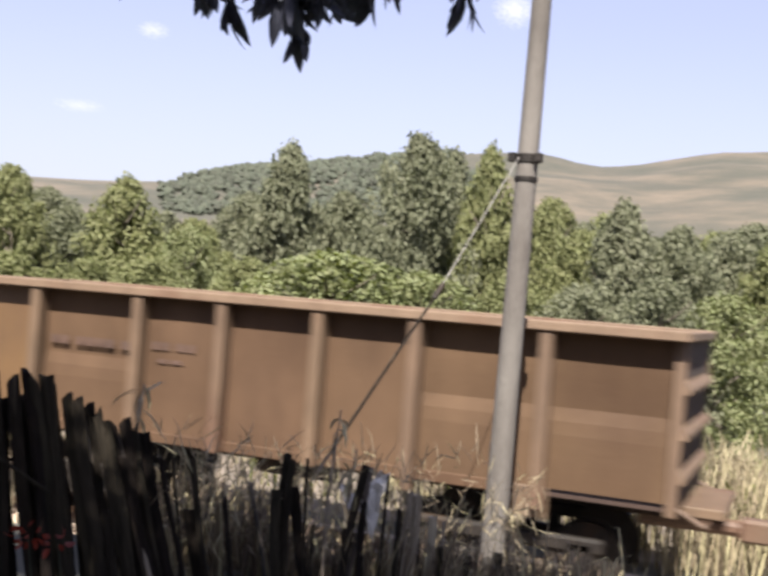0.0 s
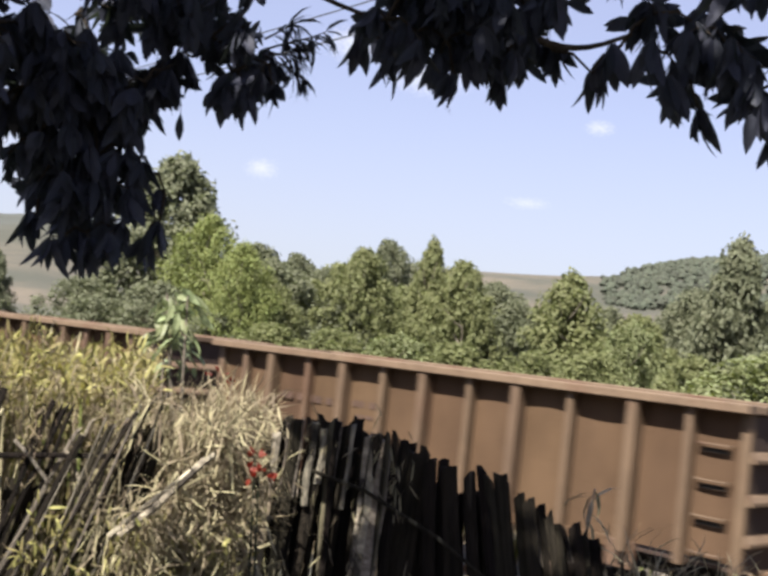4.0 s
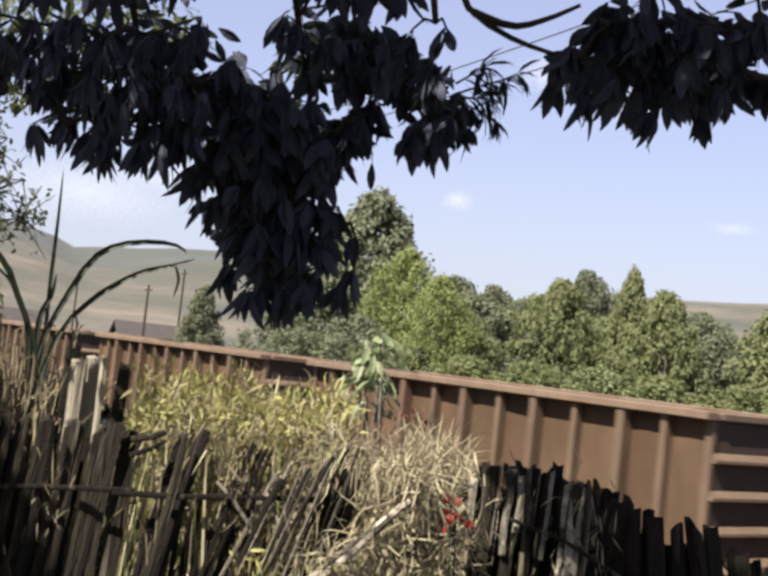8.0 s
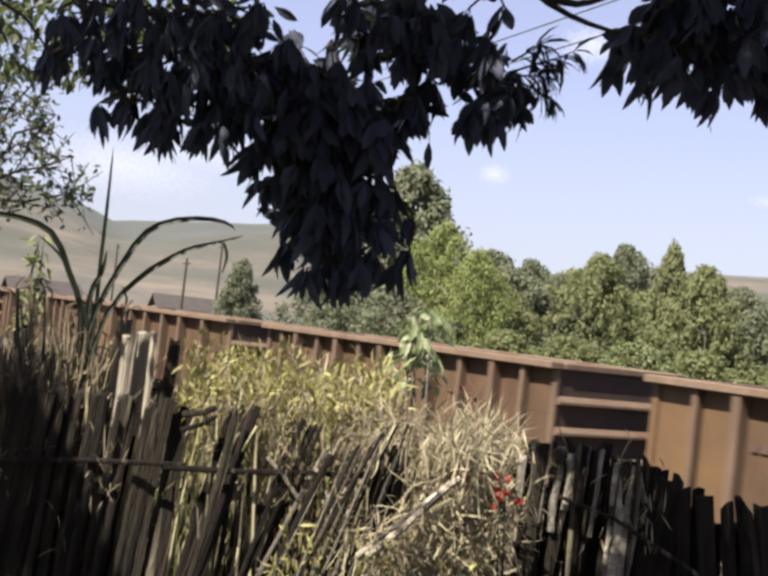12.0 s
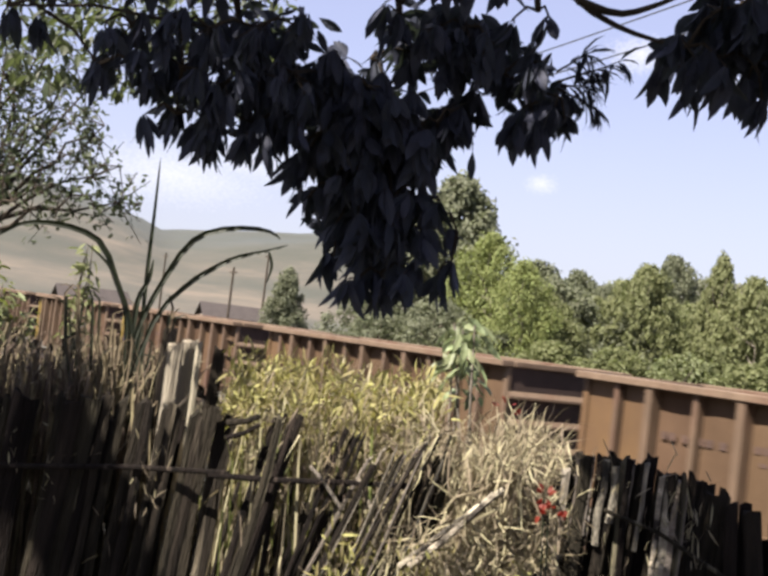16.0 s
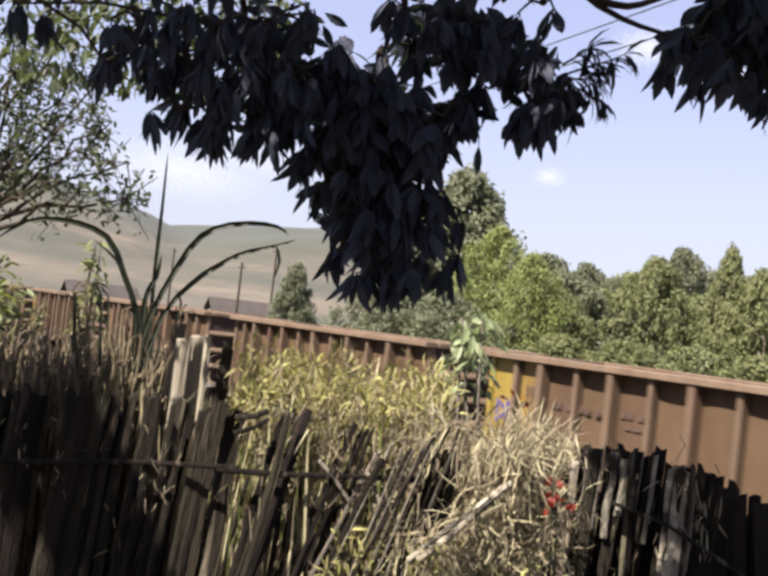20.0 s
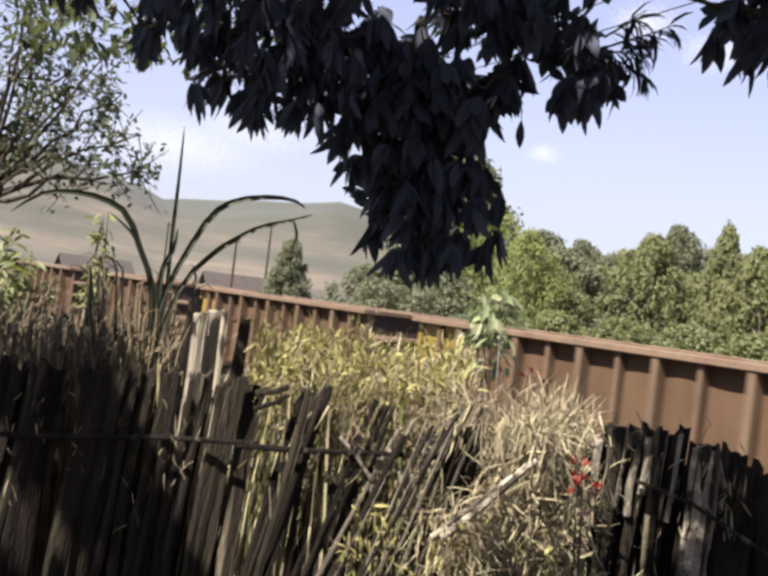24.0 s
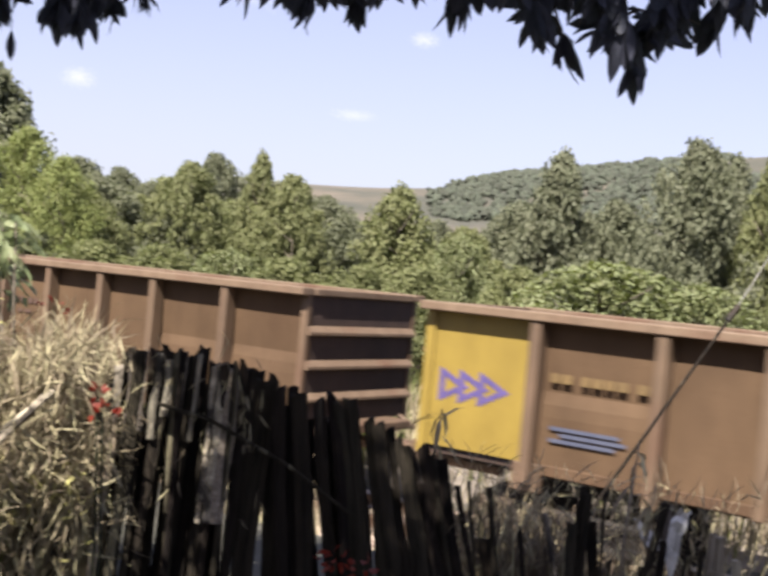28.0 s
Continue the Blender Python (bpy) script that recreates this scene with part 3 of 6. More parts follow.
    for e in (-1, 1):
        x = e * (HALF - 0.02)
        bm = bmesh.new()
        x0, x1 = sorted((x, x - e * 0.015))
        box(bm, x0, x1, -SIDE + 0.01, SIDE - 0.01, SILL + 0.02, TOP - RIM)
        part("end_wall", bm, INNER, w, "end wall with shade put into its dark rust colour")
        for z in (1.38, 1.80, 2.24):
            bm = bmesh.new()
            ring = [(0.0, 0.075), (0.02, 0.07), (0.07, 0.0), (0.07, -0.035), (0.0, -0.05)]
            ends = [[bm.verts.new((x + e * u, y, z + v)) for u, v in ring] for y in (-SIDE - 0.02, SIDE + 0.02)]
            for i in range(5):
                bm.faces.new((ends[0][i], ends[0][(i + 1) % 5], ends[1][(i + 1) % 5], ends[1][i]))
            for end in ends:
                bm.faces.new(end)
            bmesh.ops.recalc_face_normals(bm, faces=bm.faces)
            part("end_rib", bm, CHORD, w)
        bm = bmesh.new()
        x0, x1 = sorted((x - e * 0.05, x + e * 0.06))
        box(bm, x0, x1, -SIDE + 0.05, SIDE - 0.05, TOP - RIM + 0.002, TOP - 0.006, 0.012)
        part("end_rim", bm, CHORD, w)
        # coupling gear and end platform
        bm = bmesh.new()
        x0, x1 = sorted((e * HALF, e * (HALF + 0.42)))
        box(bm, x0, x1, -0.75, 0.75, SILL - 0.06, SILL + 0.04, 0.01)
        part("end_platform", bm, RIB, w)
        bm = bmesh.new()
        rod(bm, (e * (HALF - 0.5), 0, 0.80), (e * (HALF + 0.62), 0, 0.80), 0.085, 10)
        x0, x1 = sorted((e * (HALF + 0.52), e * (HALF + 0.90)))
        box(bm, x0, x1, -0.12, 0.12, 0.68, 0.92, 0.03)
        part("coupler", bm, RIB, w)
        bm = bmesh.new()
        rod(bm, (e * (HALF + 0.25), -1.05, 0.95), (e * (HALF + 0.25), 1.05, 0.95), 0.025)
        for y in (-1.05, 1.05):
            rod(bm, (e * (HALF + 0.25), y, 0.95), (e * HALF, y, 1.08), 0.025)
        part("uncoupling_bar", bm, RIB, w)
    bm = bmesh.new()
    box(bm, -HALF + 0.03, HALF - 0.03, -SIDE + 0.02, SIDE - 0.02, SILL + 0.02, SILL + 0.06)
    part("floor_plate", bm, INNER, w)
    bm = bmesh.new()
    box(bm, -HALF, HALF, -0.17, 0.17, 0.84, SILL + 0.02, 0.01)
    part("centre_sill", bm, BLACK, w)
    bm = bmesh.new()
    rod(bm, (-0.4, -0.35, 0.86), (0.6, -0.35, 0.86), 0.13, 14)
    part("air_reservoir", bm, BLACK, w)
    for e in (-1, 1):
        b = put("bogie", None, w, m=Matrix.Translation((e * (HALF - 1.75), 0, 0)))
        b.name = "bogie"
        for s in (-1, 1):
            bm = bmesh.new()
            y0, y1 = sorted((s * 0.86, s * 1.0))
            box(bm, -1.05, 1.05, y0, y1, 0.50, 0.66, 0.03)
            box(bm, -0.75, 0.75, y0, y1, 0.26, 0.38, 0.03)
            for x in (-0.82, 0.82):
                box(bm, x - 0.14, x + 0.14, y0, y1, 0.30, 0.62, 0.03)
            for x in (-0.14, 0.14):
                rod(bm, (x, (y0 + y1) / 2, 0.36), (x, (y0 + y1) / 2, 0.52), 0.09, 10)
            part("side_frame", bm, BLACK, b)
        for x in (-0.82, 0.82):
            bm = bmesh.new()
            for s in (-1, 1):
                rod(bm, (x, s * 0.50, 0.38), (x, s * 0.62, 0.38), 0.38, 26)
                rod(bm, (x, s * 0.48, 0.38), (x, s * 0.50, 0.38), 0.41, 26)
            rod(bm, (x, -0.9, 0.38), (x, 0.9, 0.38), 0.075, 10)
            part("wheelset", bm, BLACK, b)
    if ladder and not close:
        x0, x1 = HALF - 0.60, HALF - 0.16
        for x in (x0, x1):
            bm = bmesh.new()
            box(bm, x - 0.03, x + 0.03, -SIDE - 0.14, -SIDE - 0.05, SILL - 0.02, TOP - RIM, 0.006)
            part("ladder_rail", bm, RIB, w)
        for i in range(5):
            bm = bmesh.new()
            z = SILL + 0.10 + i * 0.34
            box(bm, x0, x1, -SIDE - 0.15, -SIDE - 0.05, z - 0.022, z + 0.022, 0.005)
            part("ladder_rung", bm, RIB, w)
    if ladder and close:
        x0, x1 = HALF - 0.58, HALF - 0.20
        for i in range(4):
            z = SILL + 0.16 + i * 0.38
            bm = bmesh.new()
            box(bm, x0, x1, -SIDE - 0.095, -SIDE - 0.065, z - 0.010, z + 0.012, 0.005)
            for x in (x0, x1 - 0.03):
                box(bm, x, x + 0.03, -SIDE - 0.095, -SIDE - 0.01, z - 0.010, z + 0.016, 0.004)
            part("step_iron", bm, RIB, w)
            # black plate on the side paints the dark of a toe hole
            bm = bmesh.new()
            box(bm, x0 + 0.03, x1 - 0.03, -SIDE - 0.035, -SIDE - 0.028, z - 0.085, z - 0.035)
            part("toe_hole", bm, BLACK, w)
    return w


def bar_row(w, x, z, widths, height, gap, y, mat):
    """Worn writing as plain bars, each a part of its own."""
    for wd in widths:
        if wd > 0:
            bm = bmesh.new()
            box(bm, x, x + wd, y - 0.004, y, z, z + height)
            part("stencil_bar", bm, mat, w, "worn stencilled mark")
        x += abs(wd) + gap


def paint(w, close, style):
    """Painted corner field at the wagon's rear end, with its marks."""
    ribs = RIBS_CLOSE if close else RIBS_WIDE
    y = -SIDE - 0.030
    k = 2 if close else 1
    xr = -HALF + ribs[k - 1] * LENGTH
    if style in ("yellow", "arrows", "ochre"):
        edges = (0.0,) + ribs[:k]
        for a, b in zip(edges, edges[1:]):
            bm = bmesh.new()
            box(bm, -HALF + a * LENGTH + 0.07, -HALF + b * LENGTH - 0.06, y, y + 0.006, SILL + 0.11, TOP - RIM - 0.005)
            part("painted_corner", bm, OCHRE if style == "ochre" else YELLOW, w, "rusty ochre corner field" if style == "ochre" else "bright yellow corner field")
        bm = bmesh.new()
        box(bm, -HALF - 0.003, -HALF + 0.115, -SIDE - 0.064, -SIDE - 0.058, SILL, TOP - RIM - 0.005)
        part("painted_post", bm, OCHRE if style == "ochre" else YELLOW, w)
    if style in ("arrows", "yellow"):
        for i in range(3 if style == "arrows" else 2):
            bm = bmesh.new()
            x, z = -HALF + 0.22 + i * 0.26, 1.86
            outer = ((x, z + 0.20), (x + 0.40, z), (x, z - 0.20))
            inner = ((x + 0.075, z + 0.095), (x + 0.25, z), (x + 0.075, z - 0.095))
            rings = [[bm.verts.new((u, y - d, v)) for u, v in ring] for d in (0.006, 0.002) for ring in (outer, inner)]
            for k in range(3):
                m = (k + 1) % 3
                bm.faces.new((rings[0][k], rings[0][m], rings[1][m], rings[1][k]))
                bm.faces.new((rings[0][k], rings[0][m], rings[2][m], rings[2][k]))
                bm.faces.new((rings[1][k], rings[1][m], rings[3][m], rings[3][k]))
            bmesh.ops.recalc_face_normals(bm, faces=bm.faces)
            part("arrow_mark", bm, PURPLE, w, "purple-blue arrow head")
    if style == "yellow":
        bar_row(w, -HALF + ribs[0] * LENGTH + 0.20, 2.16, (0.075, 0.09, 0.085), 0.17, 0.05, y - 0.004, INK)
    if style != "plain":
        bar_row(w, xr + 0.16, 2.06, (0.10, 0.12, -0.05, 0.09, 0.12, 0.10, 0.13, -0.04, 0.12), 0.10, 0.03, y, PALEINK if style == "arrows" else INK)
    if style == "arrows":
        for i, (a, b) in enumerate(((0.10, 0.86), (0.22, 0.98), (0.10, 0.90))):
            bm = bmesh.new()
            box(bm, xr + 0.1 + a, xr + 0.1 + b, y - 0.004, y, 1.42 + i * 0.065, 1.46 + i * 0.065)
            part("stripe_mark", bm, BLUE, w, "pale blue stripe")
    if style in ("stencil", "ochre", "yellow"):
        x = -HALF + ribs[k + 1 if close else k] * LENGTH + 0.14
        bar_row(w, x, 2.10, (0.10, 0.10, -0.04, 0.12, 0.09), 0.09, 0.03, y, INK)
        bar_row(w, x + 0.1, 1.95, (0.12, 0.16), 0.05, 0.04, y, INK)


STYLES = {-2: "stencil", -1: "stencil", 0: "ochre", 1: "stencil", 2: "stencil", 3: "stencil", 4: "stencil", 5: "stencil", 6: "stencil", 7: "ochre", 8: "ochre", 9: "stencil", 10: "ochre", 11: "ochre", 12: "ochre", 13: "yellow", 14: "yellow", 15: "stencil", 16: "ochre", 17: "yellow", 18: "yellow", 19: "arrows", 20: "stencil", 21: "stencil", 22: "ochre", 23: "yellow", 24: "stencil", 25: "stencil"}
WIDE_ONES = (0, 10, 19, 20, 22)
LADDER_ONES = (-1, 1, 3, 4, 5, 11, 13, 17, 19)
wagons = {}


def build_train():
    made = {}
    for k in sorted(STYLES):
        kind = (k not in WIDE_ONES, k in LADDER_ONES)
        if kind not in made:
            w = made[kind] = build_wagon(*kind, len(made))
            bare = copy_thing(w, Matrix())
            made[kind] = bare
        else:
            w = copy_thing(made[kind], Matrix())
        wagons[k] = w
    for bare in made.values():
        for o in (*bare.children_recursive, bare):
            bpy.data.objects.remove(o)
    for k, w in wagons.items():
        paint(w, k not in WIDE_ONES, STYLES[k])
        if STYLES[k] in ("yellow", "arrows"):
            w["label"] = "rusty brown open ore wagon with a yellow painted corner"
        elif STYLES[k] == "ochre":
            w["label"] = "rusty brown open ore wagon with a faded ochre corner"


build_train()
SWAY = [(0, 0.140), (1, 0.094), (2, 0.118), (3, 0.090), (4, 0.002), (4.5, 0.010), (6.5, -0.055), (7, -0.078), (8, -0.053), (9, -0.098), (10, -0.085), (11, -0.090), (12, -0.127), (13.5, -0.122), (15, -0.140), (16, -0.088), (17, -0.042), (18, -0.137), (19, -0.139), (20, -0.075), (20.5, -0.095), (22.5, -0.050), (23, -0.015), (24, -0.035), (25, 0.040), (26, 0.006), (26.6, 0.060), (27, 0.040), (27.6, 0.010), (28, 0.118)]


def motions():
    """Every wagon rolls along the track, all by the same way."""
    for k, w in wagons.items():
        walk(w, [(t, pose((-1.083 + 0.7016 * t + c - k * 1.018) * NEAR_SIDE + HALF, TRACK_Y, 0)) for t, c in SWAY])


# ---- trees behind the track ----
def small_leaf(store, base, way, up, length, width):
    """A far leaf: two faces folded along the midrib."""
    side = way.cross(up)
    if side.length < 1e-3:
        side = way.orthogonal()
    side.normalize()
    nrm = side.cross(way)
    m = base + way * length * 0.45 + nrm * width * 0.15
    add(store, [base, m + side * width * 0.5, base + way * length, m - side * width * 0.5], [(0, 2, 1), (0, 3, 2)])


def crown_mesh(name, seed, mat, leaves, size, shape, droop=0.2):
    """A crown one metre high and about one wide, of leaves set in clumps round its limbs."""
    rng = random.Random(seed)
    store = ([], [])
    clumps = []
    n = shape["clumps"]
    for i in range(n):
        h = ((i + rng.uniform(0, 1)) / n) ** shape["low"]
        girth = shape["girth"](h) * 0.5
        a = i * 2.39996 + rng.uniform(-0.5, 0.5)
        r = girth * rng.choice((rng.uniform(0.2, 0.7), rng.uniform(0.7, 1.0)))
        clumps.append((Vector((math.cos(a) * r, math.sin(a) * r, h * 0.97)), rng.uniform(0.055, 0.115) * (0.55 + girth)))
    for i in range(leaves):
        c, s = clumps[rng.randrange(len(clumps))]
        d = rand_dir(rng)
        p = c + Vector((d.x * s, d.y * s, d.z * s * 0.8)) * rng.random() ** 0.3
        face = (d + Vector((0, 0, 0.35)) + rand_dir(rng) * 0.75).normalized()
        way = (face.cross(rand_dir(rng)) + Vector((0, 0, -droop))).normalized()
        small_leaf(store, p, way, face, size * rng.uniform(0.7, 1.35), size * rng.uniform(0.45, 0.75))
    return mesh_of(name, *store, mat)


def trunk_mesh(name, seed, mat):
    rng = random.Random(seed)
    store = ([], [])
    pts = [Vector((0.02 * rng.uniform(-1, 1) * i, 0.02 * rng.uniform(-1, 1) * i, i / 8)) for i in range(9)]
    pts[0].x = pts[0].y = 0
    add(store, *tube(pts, [0.022 * (1 - i / 9.5) + 0.002 for i in range(9)], 7))
    for i in range(12):
        b = pts[2 + i % 6]
        a = rng.uniform(0, 6.283)
        ln = rng.uniform(0.12, 0.26)
        e = b + Vector((math.cos(a) * ln, math.sin(a) * ln, ln * rng.uniform(0.3, 0.7)))
        m = (b + e) / 2 + Vector((0, 0, -0.02))
        add(store, *tube([b, m, e], [0.008, 0.005, 0.002], 5))
    return mesh_of(name, *store, mat)


CONE = {"girth": lambda h: max(0.05, (1 - h) ** 0.62) * min(1, 0.55 + h * 3), "low": 0.85, "clumps": 210}
EGG = {"girth": lambda h: max(0.12, math.sin(math.pi * min(1, 0.24 + 0.76 * h)) ** 0.6), "low": 0.8, "clumps": 210}
DOME = {"girth": lambda h: max(0.12, math.sqrt(max(0, 1 - h * h))), "low": 1.0, "clumps": 210}
TRUNKS = [trunk_mesh("trunk", 3, PALEBARK), trunk_mesh("trunk", 4, BARK)]
CROWNS = {
    "cone": [crown_mesh("crown", 11, LEAF_A, 13500, 0.0335, CONE), crown_mesh("crown", 12, LEAF_B, 13500, 0.0335, CONE)],
    "egg": [crown_mesh("crown", 13, LEAF_A, 13500, 0.0325, EGG), crown_mesh("crown", 14, LEAF_B, 13500, 0.0325, EGG)],
    "bright": [crown_mesh("crown", 15, LEAF_D, 15000, 0.024, EGG)],
    "bush": [crown_mesh("crown", 16, LEAF_C, 12500, 0.0275, DOME), crown_mesh("crown", 17, LEAF_A, 10000, 0.0305, DOME), crown_mesh("crown", 18, LEAF_B, 10000, 0.0305, DOME)],
}
tree_rng = random.Random(9)


def tree(psi, tip, r, half, style, n=0, label="leafy green tree in the thicket behind the track", foot=0.0, name="tree", category="tree", group="trees behind the track"):
    """A tree whose tip shows at elev tip, r metres off, with half its crown's width in degrees."""
    top = toward(psi, tip, r / math.cos(radians(tip)))
    base = ground_height(top.x, top.y)
    high = top.z - base
    wide = 2 * r * math.tan(radians(half)) * 1.72
    t = thing(name, Matrix.Translation((top.x, top.y, base)), label, category, group)
    tr = put("trunk", TRUNKS[n % 2], t)
    tr.scale = (wide * 0.9, wide * 0.9, high * 0.80)
    cr = put("crown", CROWNS[style][n % len(CROWNS[style])], t)
    cr.location.z = high * foot
    cr.scale = (wide, wide, high * (1 - foot) * 0.955)
    cr.rotation_euler.z = tree_rng.uniform(0, 6.28)
    return t


for row in ((55.8, 9.1, 52, 3.2, "cone", 1, 0.04), (51.4, 4.9, 60, 2.0, "egg", 1, 0.05), (47.0, 4.4, 60, 1.8, "egg", 0, 0.05), (38.8, 4.3, 52, 1.8, "egg", 1, 0.05), (53.9, 6.2, 48, 1.7, "bright", 0, 0.05), (52.1, 5.0, 42, 1.5, "bright", 0, 0.02), (50.8, 3.4, 44, 1.6, "egg", 0, 0.02), (49.3, 4.6, 62, 1.4, "egg", 1, 0.1),
            (47.9, 4.0, 58, 1.0, "egg", 1, 0.1), (45.9, 5.4, 46, 1.6, "egg", 0, 0.08), (44.6, 5.9, 58, 1.5, "egg", 1, 0.1), (42.3, 6.3, 44, 1.3, "cone", 0, 0.05)):
    tree(row[0], row[1], row[2], row[3], row[4], row[5], foot=row[6])
for row in ((40.7, 5.3, 43, 1.6, "egg", 0, 0.05), (35.0, 5.3, 38, 2.4, "cone", 0, 0.03), (31.5, 3.4, 36, 1.9, "egg", 0, 0.03), (26.8, 7.9, 36, 2.1, "cone", 1, 0.04), (23.9, 5.5, 38, 1.8, "egg", 1, 0.05), (20.1, 8.9, 34, 2.1, "egg", 1, 0.06),
            (18.3, 8.2, 37, 1.5, "cone", 1, 0.06), (16.4, 8.6, 34, 1.8, "cone", 0, 0.04), (13.2, 6.0, 36, 1.8, "egg", 0, 0.05)):
    tree(row[0], row[1], row[2], row[3], row[4], row[5], foot=row[6])
for row in ((9.4, 6.1, 30, 2.2, "cone", 1, 0.04), (6.6, 4.9, 32, 1.9, "egg", 1, 0.05), (4.2, 4.7, 34, 1.9, "egg", 1, 0.05), (1.5, 4.6, 33, 2.0, "egg", 0, 0.05), (-1.5, 5.0, 33, 2.2, "cone", 0, 0.05), (11.4, 4.4, 34, 1.8, "egg", 0, 0.03),
            (28.8, 5.0, 40, 1.7, "egg", 1, 0.05), (33.0, 3.6, 40, 1.6, "egg", 1, 0.05), (37.8, 3.4, 44, 1.7, "egg", 1, 0.05)):
    tree(row[0], row[1], row[2], row[3], row[4], row[5], foot=row[6])
tree(64.2, 2.9, 75, 1.1, "cone", 1, "dusty conical tree alone on the pasture")
for psi, tip, r, half, n in ((24.2, 2.3, 27, 4.6, 0), (19.5, 1.6, 26, 3.0, 0), (31.6, 3.0, 33, 1.6, 0), (36.5, 0.9, 34, 2.2, 1), (40.5, 0.9, 36, 2.2, 1), (43.5, 1.0, 38, 2.0, 0), (47.0, 0.9, 38, 2.2, 1), (33.5, 1.2, 30, 2.2, 1), (28.6, 1.6, 30, 2.0, 1), (58.9, 1.2, 46, 2.0, 2), (56.2, 2.3, 45, 2.0, 2), (59.8, 2.1, 50, 2.1, 2), (14.6, 1.6, 28, 2.2, 1), (11.2, 1.5, 27, 2.4, 2), (7.5, 2.2, 27, 2.4, 2), (4.0, 1.6, 27, 2.4, 0), (50.2, 0.8, 40, 2.0, 1), (53.4, 1.0, 42, 2.0, 2)):
    tree(psi, tip, r, half, "bush", n, "dense green shrub at the foot of the trees", name="shrub", category="shrub", group="shrubs behind the track")
for i in range(26):
    psi = 1 + i * 2.15 + tree_rng.uniform(-0.6, 0.6)
    tip = (3.6 if psi > 38 else 3.0 if psi > 30 else 4.6) + tree_rng.uniform(-0.8, 0.7)
    if psi < 54:
        tree(psi, tip, tree_rng.uniform(46, 62), tree_rng.uniform(1.6, 2.3), "egg", i, "leafy tree deep in the thicket", foot=0.03)


def far_woods():
    """Small dark crowns scattered over the hills."""
    rng = random.Random(21)
    store = ([], [])
    spots = []
    for i in range(3900):
        psi, r = rng.uniform(17, 33.5), rng.uniform(260, 790)
        x, y = -r * math.sin(radians(psi)), r * math.cos(radians(psi))
        if noise.noise(Vector((x * 0.008, y * 0.008, 5))) > -0.45 + 0.5 * step(22, 17, psi) + 0.4 * step(31, 33.5, psi):
            spots.append((x, y, rng.uniform(2.5, 5.0)))
    for x, y, s in spots:
        z = ground_height(x, y)
        for j in range(3):
            a, q = rng.uniform(0, 6.283), rng.uniform(0, 0.45) * s
            m = s * rng.uniform(0.25, 0.42)
            c = Vector((x + q * math.cos(a), y + q * math.sin(a), z + s * rng.uniform(0.05, 0.5)))
            vs, fs = [], []
            for h in (-0.8, 0.0, 0.75):
                for k in range(6):
                    u = math.sqrt(1 - h * h) * rng.uniform(0.7, 1.25)
                    w = (k + 0.5 * (h == 0)) * 1.0472
                    vs.append(c + Vector((math.cos(w) * u, math.sin(w) * u, h * rng.uniform(0.8, 1.2))) * m)
            vs.append(c + Vector((0, 0, m * 1.15)))
            for h in (0, 6):
                for k in range(6):
                    fs.append((h + k, h + (k + 1) % 6, h + 6 + (k + 1) % 6, h + 6 + k))
            fs.extend([(12 + k, 12 + (k + 1) % 6, 18) for k in range(6)])
            add(store, vs, fs)
    tagged(new("far_woods", mesh_of("far_woods", *store, LEAF_FAR)), "scattered dark trees on the distant hills", "woods", kind="stuff")


far_woods()


# ---- grasses ----
def blades(name, label, spots, mat, seed, kind="stuff", lean=0.35):
    """Narrow bent blades; spots give place, height and width."""
    rng = random.Random(seed)
    store = ([], [])
    for p, high, wide in spots:
        a = rng.uniform(0, 6.283)
        l = Vector((math.cos(a), math.sin(a), 0)) * high * rng.uniform(0.05, lean * 2)
        s = Vector((-math.sin(a + 0.6), math.cos(a + 0.6), 0)) * wide / 2
        p = Vector(p)
        q1 = p + Vector((0, 0, high * 0.5)) + l * 0.25
        q2 = p + Vector((0, 0, high * 0.85)) + l * 0.65
        q3 = p + Vector((0, 0, high * rng.uniform(0.75, 1.0))) + l * 1.15
        add(store, [p - s, p + s, q1 - s, q1 + s, q2 - s * 0.7, q2 + s * 0.7, q3], [(0, 1, 3, 2), (2, 3, 5, 4), (4, 5, 6)])
    return tagged(new(name, mesh_of(name, *store, mat)), label, "grass", kind=kind)


def scatter(rng, n, x0, x1, y0, y1, high, wide, clump=0.0):
    out = []
    for i in range(n):
        x, y = rng.uniform(x0, x1), rng.uniform(y0, y1)
        if clump and noise.noise(Vector((x * 0.9, y * 0.9, 2))) < clump - 0.5:
            continue
        out.append(((x, y, ground_height(x, y) - 0.03), rng.uniform(*high), rng.uniform(*wide)))
    return out


g = random.Random(31)
bank_spots = [s for s in scatter(g, 9000, -13, 2.0, 5.2, 9.7, (0.25, 0.7), (0.008, 0.018), 0.45) if not (12 < math.degrees(math.atan2(-s[0][0], s[0][1])) < 33 and g.random() < 0.80)]


def open_verge(spots):
    """Leaves the stony patch beyond the track nearly bare."""
    return [s for s in spots if not (9 < math.degrees(math.atan2(-s[0][0], s[0][1])) < 34 and s[0][1] < 19.5 and g.random() < 0.75)]


